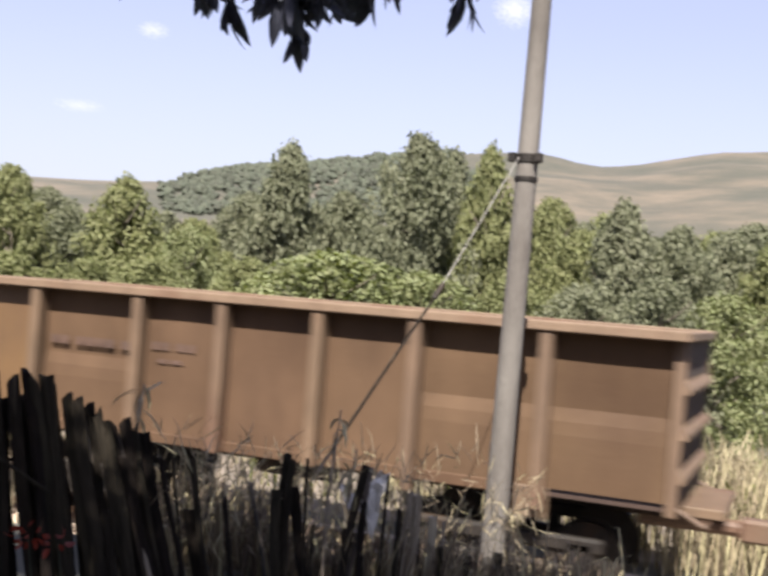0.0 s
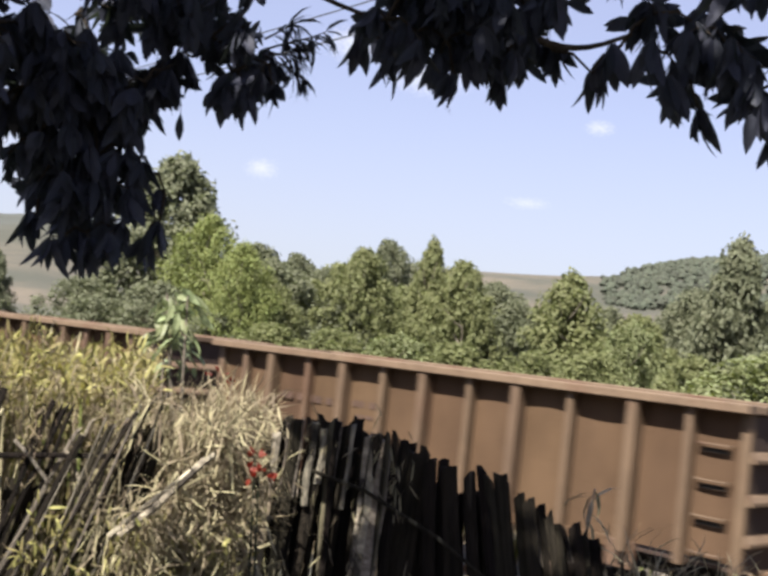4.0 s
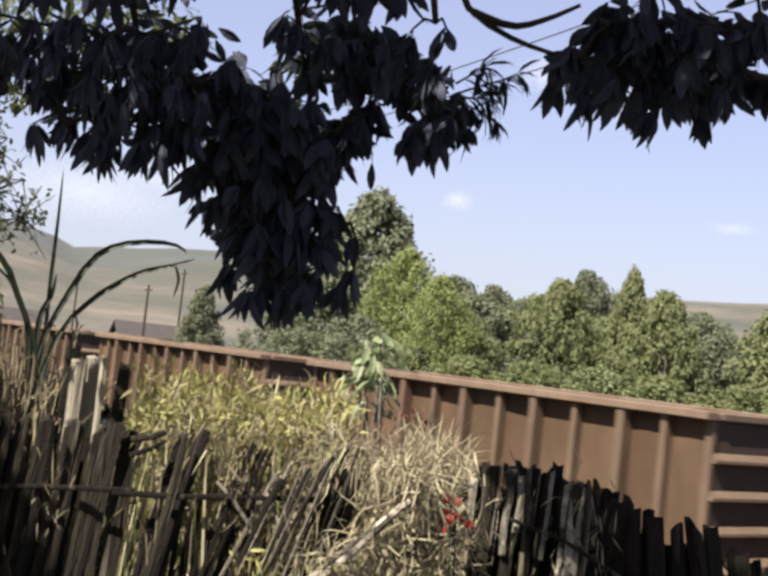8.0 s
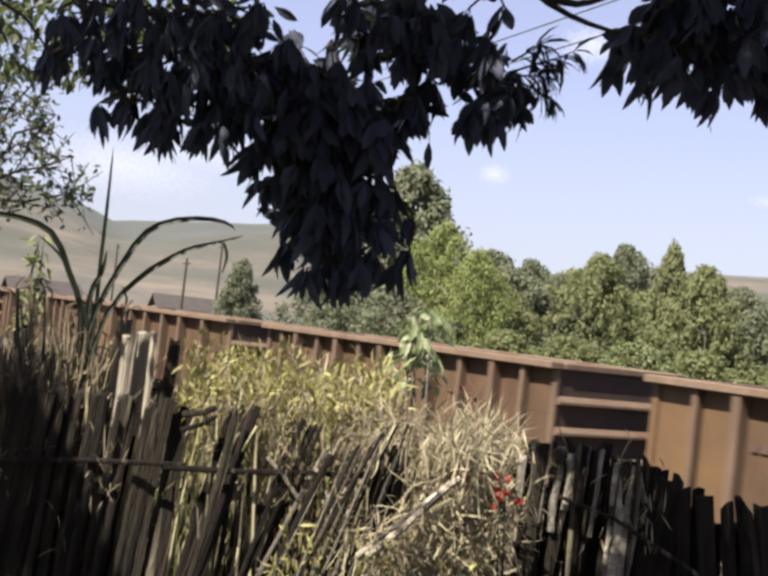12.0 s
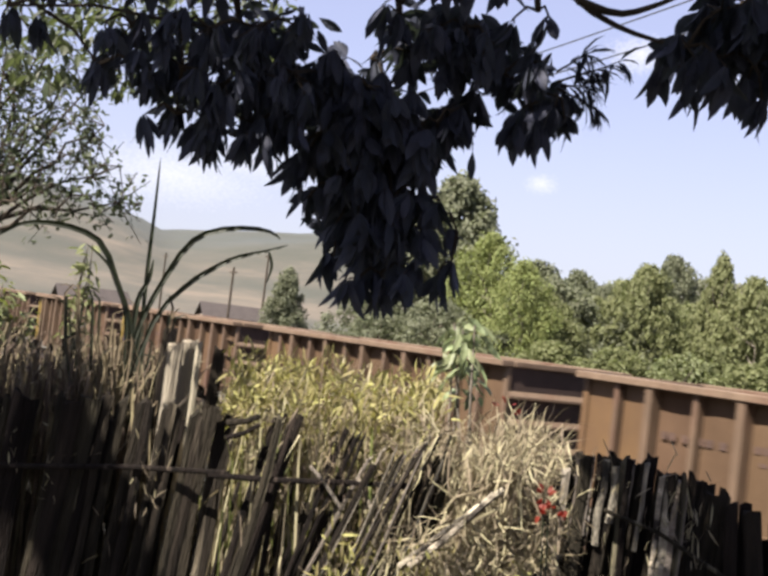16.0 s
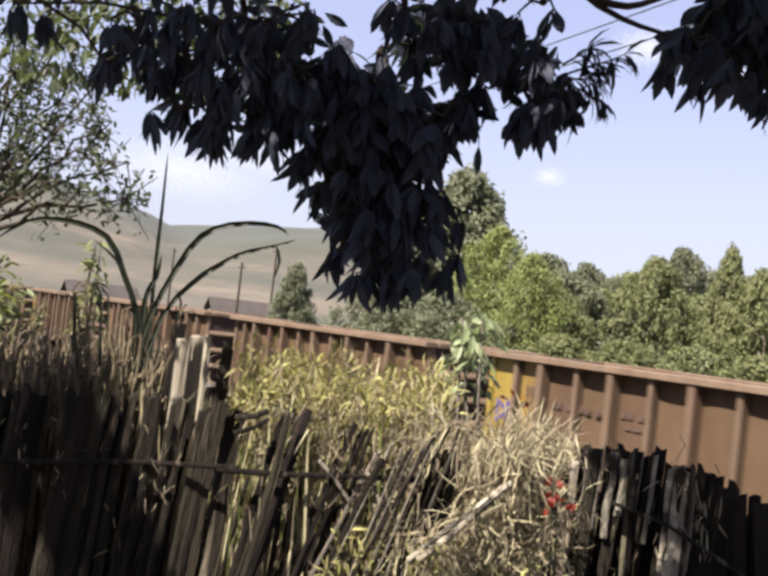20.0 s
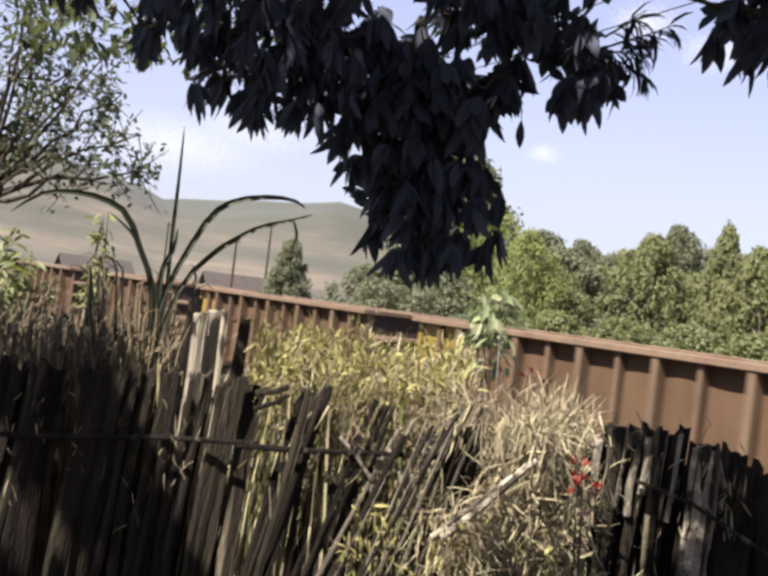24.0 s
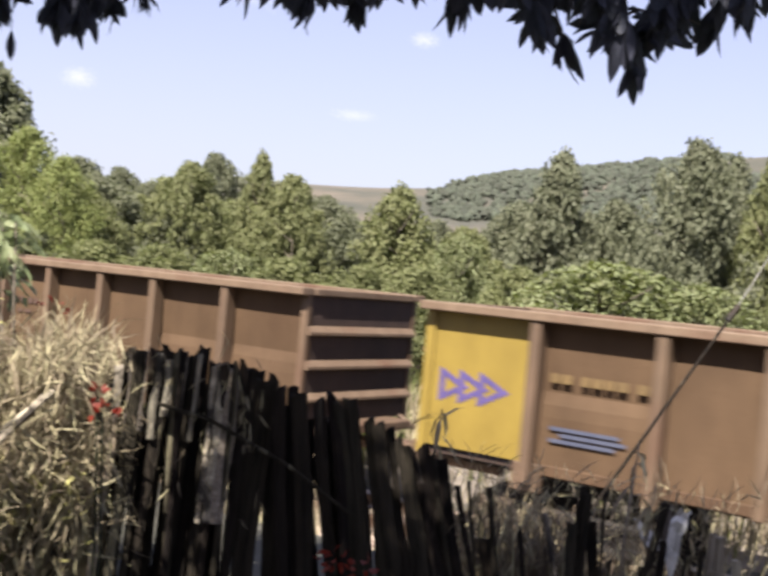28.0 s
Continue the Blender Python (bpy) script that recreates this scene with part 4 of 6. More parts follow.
blades("bank_grass", "dry straw-coloured grass on the railway bank", bank_spots, DRY, 1)
blades("verge_grass", "tall bleached grass beyond the track", open_verge(scatter(g, 9000, -16, 7, 14.6, 21, (0.5, 1.5), (0.015, 0.035), 0.40) + scatter(g, 6000, -6, 7, 14.4, 19, (0.8, 1.9), (0.015, 0.03), 0.30)), DRY, 2)
blades("verge_weeds", "green weeds among the bleached grass", open_verge(scatter(g, 5000, -30, 7, 15, 24, (0.5, 1.6), (0.02, 0.05), 0.50)), GREENGRASS, 3)


# ---- fence ----
FENCE = [(86, 5.3), (78, 5.0), (70, 4.75), (62, 4.55), (54, 4.45), (46, 4.4), (40, 4.45), (34, 4.6), (27, 4.9), (20, 5.3), (14.5, 5.7), (10, 6.1)]


def fence_at(psi):
    for (a, ra), (b, rb) in zip(FENCE, FENCE[1:]):
        if b <= psi <= a:
            r = ra + (rb - ra) * (a - psi) / (a - b)
            return Vector((-r * math.sin(radians(psi)), r * math.cos(radians(psi)), 0)), r
    return fence_at(max(10.01, min(85.9, psi)))


def fence_top(psi):
    """Elevation of the fence's upper edge."""
    pts = ((86, -4.9), (78, -4.8), (76, -4.65), (73, -4.6), (66.8, -4.5), (62, -4.6), (56, -5.0), (49, -4.6), (44.6, -4.3), (44.0, -5.0), (42.2, -4.6), (41.3, -5.1), (40.8, -5.9), (37.8, -5.9), (36.6, -6.4), (35.3, -7.3), (34.2, -7.9), (32.7, -8.3), (31.9, -9.4), (31, -10.0), (27, -9.8), (20, -9.7), (16, -11.5), (10, -12.5))
    for (a, ea), (b, eb) in zip(pts, pts[1:]):
        if b <= psi <= a:
            return ea + (eb - ea) * (a - psi) / (a - b)


GAPS = ((75.3, 0.42), (71.4, 0.36), (69.9, 0.10), (68.5, 0.10), (67.4, 0.08), (78.9, 0.14), (43.9, 0.16), (42.5, 0.10), (41.6, 0.08), (39.0, 0.07), (36.4, 0.10), (34.4, 0.18), (31.5, 0.24))


def slab(seed, wide, thick, high):
    """A rough split slab with a jagged top, its foot at z = 0."""
    rng = random.Random(seed)
    store = ([], [])
    rings = 6
    for i in range(rings + 1):
        z = high * i / rings
        b = 0.004 * math.sin(i * 1.3 + seed)
        w, t = wide * rng.uniform(0.82, 1.05), thick * rng.uniform(0.8, 1.1)
        cant = rng.uniform(-0.012, 0.012)
        tips = [0, 0, 0, 0, 0, 0] if i < rings else [cant * u + rng.uniform(-0.016, 0.006) for u in (-1, 0, 1, 1, 0, -1)]
        for j, (u, v) in enumerate(((-0.5, -0.3), (0, -0.5), (0.5, -0.3), (0.48, 0.35), (0, 0.5), (-0.48, 0.35))):
            store[0].append(Vector((u * w + b, v * t, z + tips[j])))
    for i in range(rings):
        for j in range(6):
            store[1].append((i * 6 + j, i * 6 + (j + 1) % 6, (i + 1) * 6 + (j + 1) % 6, (i + 1) * 6 + j))
    store[1].append(tuple(rings * 6 + j for j in range(6)))
    return store


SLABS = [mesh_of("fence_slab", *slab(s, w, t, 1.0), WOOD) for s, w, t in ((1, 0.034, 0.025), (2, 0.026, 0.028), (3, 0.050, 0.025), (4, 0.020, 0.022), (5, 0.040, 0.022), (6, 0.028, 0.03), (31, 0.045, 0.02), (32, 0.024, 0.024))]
PALES = [mesh_of("fence_slab", *slab(s, w, t, 1.0), PALEWOOD) for s, w, t in ((7, 0.045, 0.03), (8, 0.06, 0.03), (9, 0.03, 0.03))]
WIDTHS = {}
BOARDS = [mesh_of("fence_slab", *slab(s, w, t, 1.0), STREAKED) for s, w, t in ((41, 0.040, 0.024), (42, 0.030, 0.022))]
STICKS = [mesh_of("fence_slab", *slab(s, w, t, 1.0), GREYWOOD) for s, w, t in ((21, 0.024, 0.022), (22, 0.019, 0.022), (23, 0.031, 0.024))]
for bank in (SLABS, PALES, STICKS, BOARDS):
    for me in bank:
        WIDTHS[me.name] = max(v.co.x for v in me.vertices) - min(v.co.x for v in me.vertices)


def build_fence():
    rng = random.Random(17)
    f = thing("paling_fence", Matrix(), "crooked old fence of split grey wooden slabs tied with wire", "fence")

    def stand(psi, elev, lean, bank, wide, off=0.0, foot_up=-0.15):
        """One slab whose top shows at psi and elev."""
        p, r = fence_at(psi)
        p = p * ((r + off) / r)
        base = ground_height(p.x, p.y) + foot_up
        top = 3.0 + (r + off) * math.tan(radians(elev))
        high = (top - base) / math.cos(radians(lean))
        turn = pose(0, 0, 0, 0, 0, psi + rng.uniform(-10, 10))
        tilt = pose(0, 0, 0, rng.uniform(-3, 3), lean, 0)
        shift = turn @ Vector((-math.sin(radians(lean)) * high, 0, 0))
        put("slab", bank[rng.randrange(len(bank))], f, m=Matrix.Translation((p.x + shift.x, p.y + shift.y, base)) @ turn @ tilt @ Matrix.Diagonal((wide, 1, high, 1)))

    psi = 85.5
    while psi > 31.0:
        if psi > 66.8:
            row = (rng.choice((rng.uniform(-0.15, 0.08), rng.uniform(-0.5, 0))), rng.gauss(4 + 2 * step(72, 80, psi), 0.8), 0.0, rng.uniform(1.4, 2.1))
        elif psi > 49.2:
            psi -= 0.6 * rng.uniform(0.8, 1.2)
            row = (rng.uniform(-4.5, -2.8), rng.gauss(9, 4), 0.12, rng.uniform(0.8, 1.2))
        elif psi > 41:
            row = (rng.choice((rng.uniform(-0.2, 0.15), rng.uniform(-0.9, 0))), rng.gauss(1, 1.2), 0.07, rng.uniform(0.9, 1.5))
        else:
            row = (rng.choice((rng.uniform(-0.6, -0.2), rng.uniform(-0.15, 0.1))), (-10 - 4 * step(38, 33, psi)) * min(1, (43 - psi) / 4.5) + rng.gauss(0, 0.6), 0.0, rng.uniform(1.2, 1.7))
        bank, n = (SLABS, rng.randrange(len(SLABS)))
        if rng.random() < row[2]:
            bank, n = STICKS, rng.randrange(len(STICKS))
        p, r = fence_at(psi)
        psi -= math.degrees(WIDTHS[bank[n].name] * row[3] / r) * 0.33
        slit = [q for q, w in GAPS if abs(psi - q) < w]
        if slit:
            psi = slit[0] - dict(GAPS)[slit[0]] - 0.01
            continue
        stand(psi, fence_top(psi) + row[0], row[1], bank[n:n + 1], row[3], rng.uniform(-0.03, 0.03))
        psi -= math.degrees(WIDTHS[bank[n].name] * row[3] / r) * 0.33
    while psi > 10.2:
        psi -= 1.3 * rng.uniform(0.6, 1.4)
        stand(max(psi, 10.1), fence_top(max(psi, 10.1)) + rng.uniform(-3.2, -0.8), rng.gauss(-12 if psi > 24 else -2, 6), STICKS if rng.random() < 0.1 else SLABS, rng.uniform(0.8, 1.2), rng.uniform(-0.04, 0.04))
    # shorter slabs behind, seen through the joints
    for start, stop, lower in ((85, 67.2, (0.8, 3.0)), (49.5, 31.2, (0.4, 1.6))):
        psi = start
        while psi > stop:
            psi -= 0.36 * rng.uniform(0.8, 1.2)
            if any(abs(psi - q) < w + 0.22 for q, w in GAPS):
                continue
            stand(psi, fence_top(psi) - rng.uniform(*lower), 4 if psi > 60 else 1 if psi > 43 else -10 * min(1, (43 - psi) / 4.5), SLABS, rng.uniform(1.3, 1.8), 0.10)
    # bundles of leaning slabs and grey sticks in the straw
    for a, n, e, lean, wide, bank, off in ((64.0, 6, -4.6, 11, 1.1, SLABS, -0.02), (60.5, 5, -4.75, 15, 0.9, SLABS, -0.02), (58.9, 3, -5.6, 17, 0.5, STICKS, -0.1), (57.6, 7, -4.7, 19, 0.5, STICKS, -0.2), (55.7, 4, -4.6, 14, 0.5, STICKS, -0.15), (55.9, 5, -5.6, 12, 1.0, SLABS, -0.12), (53.4, 4, -6.2, 12, 0.9, SLABS, -0.05)):
        for i in range(n):
            stand(a - i * 0.28, e + (rng.uniform(-1.5, 0.15) if bank is STICKS else rng.uniform(-0.45, 0.15)), lean + rng.gauss(0, 3.0 if bank is STICKS else 1.5), SLABS if bank is STICKS and i % 2 else bank, wide * rng.uniform(0.7, 1.3), off + rng.uniform(-0.06, 0.06))
    # the broken low end: stumps and pale short slabs
    for a, e, lean, wide, bank in ((35.4, -7.6, -17, 0.45, PALES), (33.6, -8.9, -18, 0.35, PALES), (33.0, -10.0, -16, 1.0, SLABS), (32.3, -10.1, -15, 0.9, SLABS), (30.5, -9.8, -8, 0.7, SLABS), (29.6, -9.9, -11, 1.0, SLABS), (24.8, -9.4, 1, 1.4, SLABS), (24.5, -9.6, 0, 1.3, SLABS), (23.6, -9.5, -1, 0.7, SLABS), (20.7, -9.6, 8, 1.5, SLABS), (20.4, -9.8, 7, 1.2, STICKS), (19.4, -10.0, 2, 0.8, SLABS), (17.9, -10.9, 1, 0.9, PALES), (18.3, -10.8, 2, 0.8, PALES), (17.0, -11.9, -1, 0.8, PALES), (16.4, -12.1, 1, 0.7, PALES), (18.8, -11.6, 0, 0.8, SLABS)):
        stand(a, e, lean, bank, wide)
    # short grey pieces that colour in sunlit wood patches, and pale streaked boards
    for a, e, wide in ((48.3, -4.9, 0.7), (47.5, -4.6, 0.6), (46.9, -4.7, 1.5), (46.4, -5.0, 1.2), (45.6, -4.5, 0.6), (44.9, -4.6, 0.7), (44.1, -5.1, 0.9), (43.7, -5.0, 1.2), (43.25, -5.2, 1.2), (42.9, -5.8, 0.7)):
        stand(a, e, 1.5 + rng.uniform(-1.5, 1.5), STICKS if a > 44.2 else BOARDS, wide * 0.8, -0.06, rng.uniform(0.75, 1.0) if a > 44.2 else 0.55)

    def long_pole(name, ctrl, radius, mat, label="", off=0.10):
        pts = []
        for a, e in ctrl:
            p, r = fence_at(a)
            q = p * ((r - off) / r)
            pts.append((q.x, q.y, 3.0 + (r - off) * math.tan(radians(e))))
        put(name, mesh_of(name, *tube(pts, [radius * (1.1 - 0.25 * i / len(pts)) for i in range(len(pts))], 7), mat), f, label)

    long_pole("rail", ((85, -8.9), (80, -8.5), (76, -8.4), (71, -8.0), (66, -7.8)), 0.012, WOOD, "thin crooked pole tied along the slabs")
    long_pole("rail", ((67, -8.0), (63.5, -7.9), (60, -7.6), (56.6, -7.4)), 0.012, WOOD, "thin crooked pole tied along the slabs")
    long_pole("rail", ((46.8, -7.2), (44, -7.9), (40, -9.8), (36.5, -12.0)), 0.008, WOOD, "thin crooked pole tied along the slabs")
    for ctrl, rad, mat in ((((56.2, -11.3), (54.6, -9.8), (52.3, -7.2)), 0.015, STREAKED), (((56.7, -11.4), (54.2, -9.0), (51.9, -6.9)), 0.011, STREAKED), (((66.4, -5.3), (65.4, -5.1), (64.8, -4.8)), 0.013, WOOD), (((66.4, -6.1), (65.4, -5.7), (64.7, -5.2)), 0.010, WOOD), (((61.9, -7.0), (61.0, -7.8), (60.0, -9.0)), 0.008, GREYWOOD), (((59.4, -7.3), (58.9, -8.0), (58.5, -8.8)), 0.009, PALEWOOD)):
        long_pole("loose_pole", ctrl, rad, mat, off=0.37 if ctrl[0][1] < -11 else 0.10)
    # a second row of taller pale slabs farther back
    f2 = thing("tall_pale_fence", Matrix(), "taller weathered slab fence with sun-bleached boards", "fence")
    for i in range(9):
        psi = 70.6 - i * 0.36
        r = 5.15
        p = Vector((-r * math.sin(radians(psi)), r * math.cos(radians(psi)), 0))
        base = ground_height(p.x, p.y) - 0.1
        top = 3.0 + r * math.tan(radians(-1.0 + rng.uniform(-0.6, 0.15) - (1.0 if i == 8 else 0)))
        bank = PALES if 2 <= i <= 6 else SLABS
        put("slab", bank[rng.randrange(len(bank))], f2, m=Matrix.Translation((p.x, p.y, base)) @ pose(0, 0, 0, rng.uniform(-2, 2), rng.uniform(-1, 3), psi) @ Matrix.Diagonal((rng.uniform(1.0, 1.4) if i < 8 else 0.8, 1, top - base, 1)))


build_fence()


# ---- dry stalks against the fence ----
def stalk_spots():
    rng = random.Random(77)
    dry, green = [], []
    for i in range(3400):
        psi = rng.uniform(48.5, 66.8)
        depth = rng.uniform(0.0, 1.3)
        p, r = fence_at(psi)
        q = p * ((r + depth) / r)
        z = ground_height(q.x, q.y) - 0.02
        lim = -4.4 + 2.3 * step(49, 62, psi)
        lim += noise.noise(Vector((psi * 0.9, depth * 2, 0))) * 2.6 + noise.noise(Vector((psi * 3.1, depth * 5, 4))) * 1.2
        high = (3.0 + (r + depth) * math.tan(radians(lim)) - z) * rng.uniform(0.55, 1.0)
        (green if psi > 53 and rng.random() < 0.30 else dry).append(((q.x, q.y, z), high, rng.uniform(0.005, 0.012)))
    return dry, green


def low_straw_spots():
    rng = random.Random(76)
    out = []
    for i in range(1500):
        psi = rng.uniform(65, 82)
        p, r = fence_at(psi)
        q = p * ((r + rng.uniform(0.25, 1.0)) / r)
        z = ground_height(q.x, q.y) - 0.02
        high = 3.0 + q.length * math.tan(radians(-7.5 + noise.noise(Vector((psi * 1.4, 0, 8))) * 2.5)) - z
        out.append(((q.x, q.y, z), max(0.2, high) * rng.uniform(0.6, 1.0), rng.uniform(0.007, 0.018)))
    return out


straw_spots = low_straw_spots()
blades("low_straw", "bleached straw standing behind the slabs", straw_spots[:650], DRY, 12, lean=0.12)
blades("brown_straw", "brown withered straw standing behind the slabs", straw_spots[650:], BRUSH, 13, lean=0.12)
dry_spots, green_spots = stalk_spots()
blades("dry_stalks", "tangle of tall dry straw stalks leaning on the fence", dry_spots, DRY, 5, lean=0.09)
blades("green_stalks", "yellow-green grass among the dry stalks", green_spots, GREENGRASS, 6, lean=0.09)


def straw_litter():
    """Broken leaves that hang in the stalks, every way round."""
    rng = random.Random(78)
    store = ([], [])
    for i in range(2100):
        psi = rng.uniform(47.5, 66) if i % 3 else rng.uniform(48.5, 56)
        front = psi < 57
        p, r = fence_at(psi)
        d = r + (rng.uniform(-0.16, 0.9) if front else rng.uniform(0.05, 1.2))
        e = rng.uniform(-14.5, -4.6 + noise.noise(Vector((psi * 0.8, 0, 1))) * 1.2)
        c = toward(psi, e, d / math.cos(radians(e)))
        way = Vector((rng.gauss(0, 0.5), rng.gauss(0, 0.5), rng.gauss(-0.5, 0.8)))
        leaf(store, c, way, rand_dir(rng), rng.uniform(0.07, 0.26), rng.uniform(0.005, 0.015), rng.uniform(0, 0.9))
    tagged(new("straw_litter", mesh_of("straw_litter", *store, DRY)), "pale dry leaves caught among the stalks and slabs", "straw", kind="stuff")


straw_litter()


def dry_leaf_tangle(name, label, n, psis, low, high, back, mat, seed, length, width, rise=(1, -0.8), gap=0.12):
    """Curled leaf blades that crowd the upper stalks, in uneven tufts."""
    rng = random.Random(seed)
    store = ([], [])
    while n > 0:
        psi = rng.uniform(*psis)
        p, r = fence_at(psi)
        d = r + rng.uniform(*back)
        crest = high + noise.noise(Vector((psi * 0.9, seed, 0))) * 1.5 + noise.noise(Vector((psi * 3.3, seed, 2))) * 1.4
        e = crest - abs(rng.gauss(0, 1)) * (crest - low) * 0.5
        if noise.noise(Vector((psi * 2.2, e * 0.5, d * 1.5))) < gap:
            continue
        c = toward(psi, e, d / math.cos(radians(e)))
        if c.z < ground_height(c.x, c.y) + 0.05:
            continue
        for k in range(3):
            way = Vector((rng.gauss(0.12, 0.3), rng.gauss(0, 0.3), rng.choice(rise) + rng.gauss(0, 0.35)))
            leaf(store, c + rand_dir(rng) * 0.05, way, rand_dir(rng), rng.uniform(*length), rng.uniform(*width), rng.uniform(0.2, 1.4))
            n -= 1
    tagged(new(name, mesh_of(name, *store, mat)), label, "straw", kind="stuff")


dry_leaf_tangle("dry_leaf_tangle", "crowded pale dry leaf blades hanging over the slabs", 6200, (49.2, 56), -14.5, -4.6, (-0.30, 0.45), DRY, 81, (0.04, 0.19), (0.003, 0.009), (-1.1, -0.8, -0.3, 0.6), 0.22)
dry_leaf_tangle("dry_leaf_tangle", "pale straw fallen over the foot of the sticks", 650, (53.5, 57.5), -14.5, -9.5, (-0.40, -0.15), DRY, 90, (0.04, 0.15), (0.003, 0.008), (-0.9, 0.0, 0.7), 0.12)
dry_leaf_tangle("brown_leaf_tangle", "dark withered stems and leaves between the straw", 2800, (49.2, 62), -14.5, -5.0, (-0.16, 0.5), BRUSH, 89, (0.03, 0.12), (0.002, 0.006), (-1.0, 0.0, 0.8), 0.0)
dry_leaf_tangle("dry_leaf_tangle", "crowded pale dry leaf blades among the leaning sticks", 2300, (54.5, 58.6), -11.5, -4.4, (-0.15, 0.6), DRY, 88, (0.03, 0.13), (0.003, 0.008), (-1.0, 0.0, 0.9), 0.14)
dry_leaf_tangle("dry_leaf_tangle", "crowded pale dry leaf blades above the stalks", 2000, (56, 66.5), -9.0, -2.8, (0.0, 1.1), DRY, 84, (0.03, 0.13), (0.003, 0.008), (-1.0, 0.0, 0.9), 0.08)
dry_leaf_tangle("yellow_leaf_tangle", "sunlit yellow-green leaf blades among the straw", 7200, (55.5, 66.5), -9.5, -2.3, (0.06, 1.3), YELLOWGREEN, 82, (0.03, 0.085), (0.006, 0.014), (1, 0.2, -0.6), 0.05)
dry_leaf_tangle("low_weed_leaves", "small pale green weed leaves at the foot of the stalks", 330, (50, 61), -14.5, -10.5, (-0.4, -0.1), YELLOWGREEN, 83, (0.03, 0.075), (0.007, 0.014), (0.9, 0.2, -0.3))
# pale strips in straw colour, added to paint dappled sun glints on the slabs
dry_leaf_tangle("hanging_straw", "pale strips that paint sun flecks on the shaded slabs", 60, (66, 81), -14.5, -7.0, (-0.10, -0.06), DRY, 85, (0.03, 0.10), (0.003, 0.006))
dry_leaf_tangle("hanging_straw", "pale strips that paint sun flecks on the shaded slabs", 160, (41.5, 49.5), -12.0, -5.0, (-0.10, -0.06), DRY, 86, (0.03, 0.11), (0.003, 0.007))
dry_leaf_tangle("curled_straw", "pale curled straw among the low slabs", 1100, (12, 32), -15.0, -9.2, (0.0, 1.3), DRY, 87, (0.05, 0.20), (0.004, 0.010), (-0.9, 0.0, 0.9))


# ---- reed clump and other plants ----
def ribbon(points, width, mat, name, parent):
    store = ([], [])
    n = len(points)
    for i, p in enumerate(points):
        d = (points[min(i + 1, n - 1)] - points[max(i - 1, 0)]).normalized()
        side = d.cross((p - EYE).normalized()).normalized()
        w = width * (math.sin(math.pi * (0.12 + 0.88 * i / (n - 1))) ** 0.6 if i < n - 1 else 0.05)
        lift = d.cross(side) * w * 0.25
        store[0].extend([p - side * w / 2 + lift, p, p + side * w / 2 + lift])
    for i in range(n - 1):
        a = 3 * i
        store[1].extend([(a, a + 1, a + 4, a + 3), (a + 1, a + 2, a + 5, a + 4)])
    return put(name, mesh_of(name, *store, mat), parent)


def curve_points(ctrl, r, n=14):
    pts = [toward(*c, r) for c in ctrl]
    out = []
    for i in range(n):
        t = i / (n - 1) * (len(pts) - 1)
        k = min(int(t), len(pts) - 2)
        u = t - k
        p0, p1, p2, p3 = pts[max(k - 1, 0)], pts[k], pts[k + 1], pts[min(k + 2, len(pts) - 1)]
        out.append(0.5 * ((2 * p1) + (p2 - p0) * u + (2 * p0 - 5 * p1 + 4 * p2 - p3) * u * u + (3 * p1 - p0 - 3 * p2 + p3) * u ** 3))
    return out


def build_reed():
    rng = random.Random(3)
    c = toward(71.3, -4, 5.3)
    base = Vector((c.x, c.y, ground_height(c.x, c.y)))
    t = thing("reed_clump", Matrix(), "clump of dark reed grass with long arching leaves", "reed")
    for ctrl, w in ((((71.9, -4.0), (71.45, -1.06), (70.51, 1.44), (69.51, 3.40), (68.36, 4.28), (66.65, 4.68), (65.37, 4.63), (64.87, 4.29)), 0.028), (((71.6, -4.0), (70.66, -0.47), (69.27, 1.41), (68.13, 2.36), (66.96, 3.11), (65.50, 3.62), (64.41, 4.09)), 0.025),
                    (((71.7, -4.0), (71.81, -1.10), (72.71, 0.92), (73.66, 2.79), (74.90, 3.45), (76.58, 3.58), (77.94, 3.25), (79.19, 2.18)), 0.029), (((71.5, -4.0), (71.32, -1.05), (71.37, 1.96), (71.39, 4.97), (71.44, 7.66)), 0.019),
                    (((71.8, -4.0), (71.69, -1.09), (71.62, 0.42), (71.21, 1.48), (71.14, 2.49)), 0.024), (((71.9, -4.0), (72.06, -0.99), (72.59, 0.66), (73.31, 1.91), (74.56, 2.85)), 0.018), (((65.40, 3.65), (65.15, 2.9), (65.3, 2.0)), 0.014)):
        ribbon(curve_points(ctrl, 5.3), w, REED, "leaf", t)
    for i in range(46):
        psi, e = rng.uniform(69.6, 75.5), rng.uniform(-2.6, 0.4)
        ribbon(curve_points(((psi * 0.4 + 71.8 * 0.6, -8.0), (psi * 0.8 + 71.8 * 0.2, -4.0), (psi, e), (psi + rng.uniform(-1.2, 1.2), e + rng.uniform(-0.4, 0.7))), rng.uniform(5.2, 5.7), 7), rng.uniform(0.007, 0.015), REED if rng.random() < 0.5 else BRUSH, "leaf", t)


build_reed()


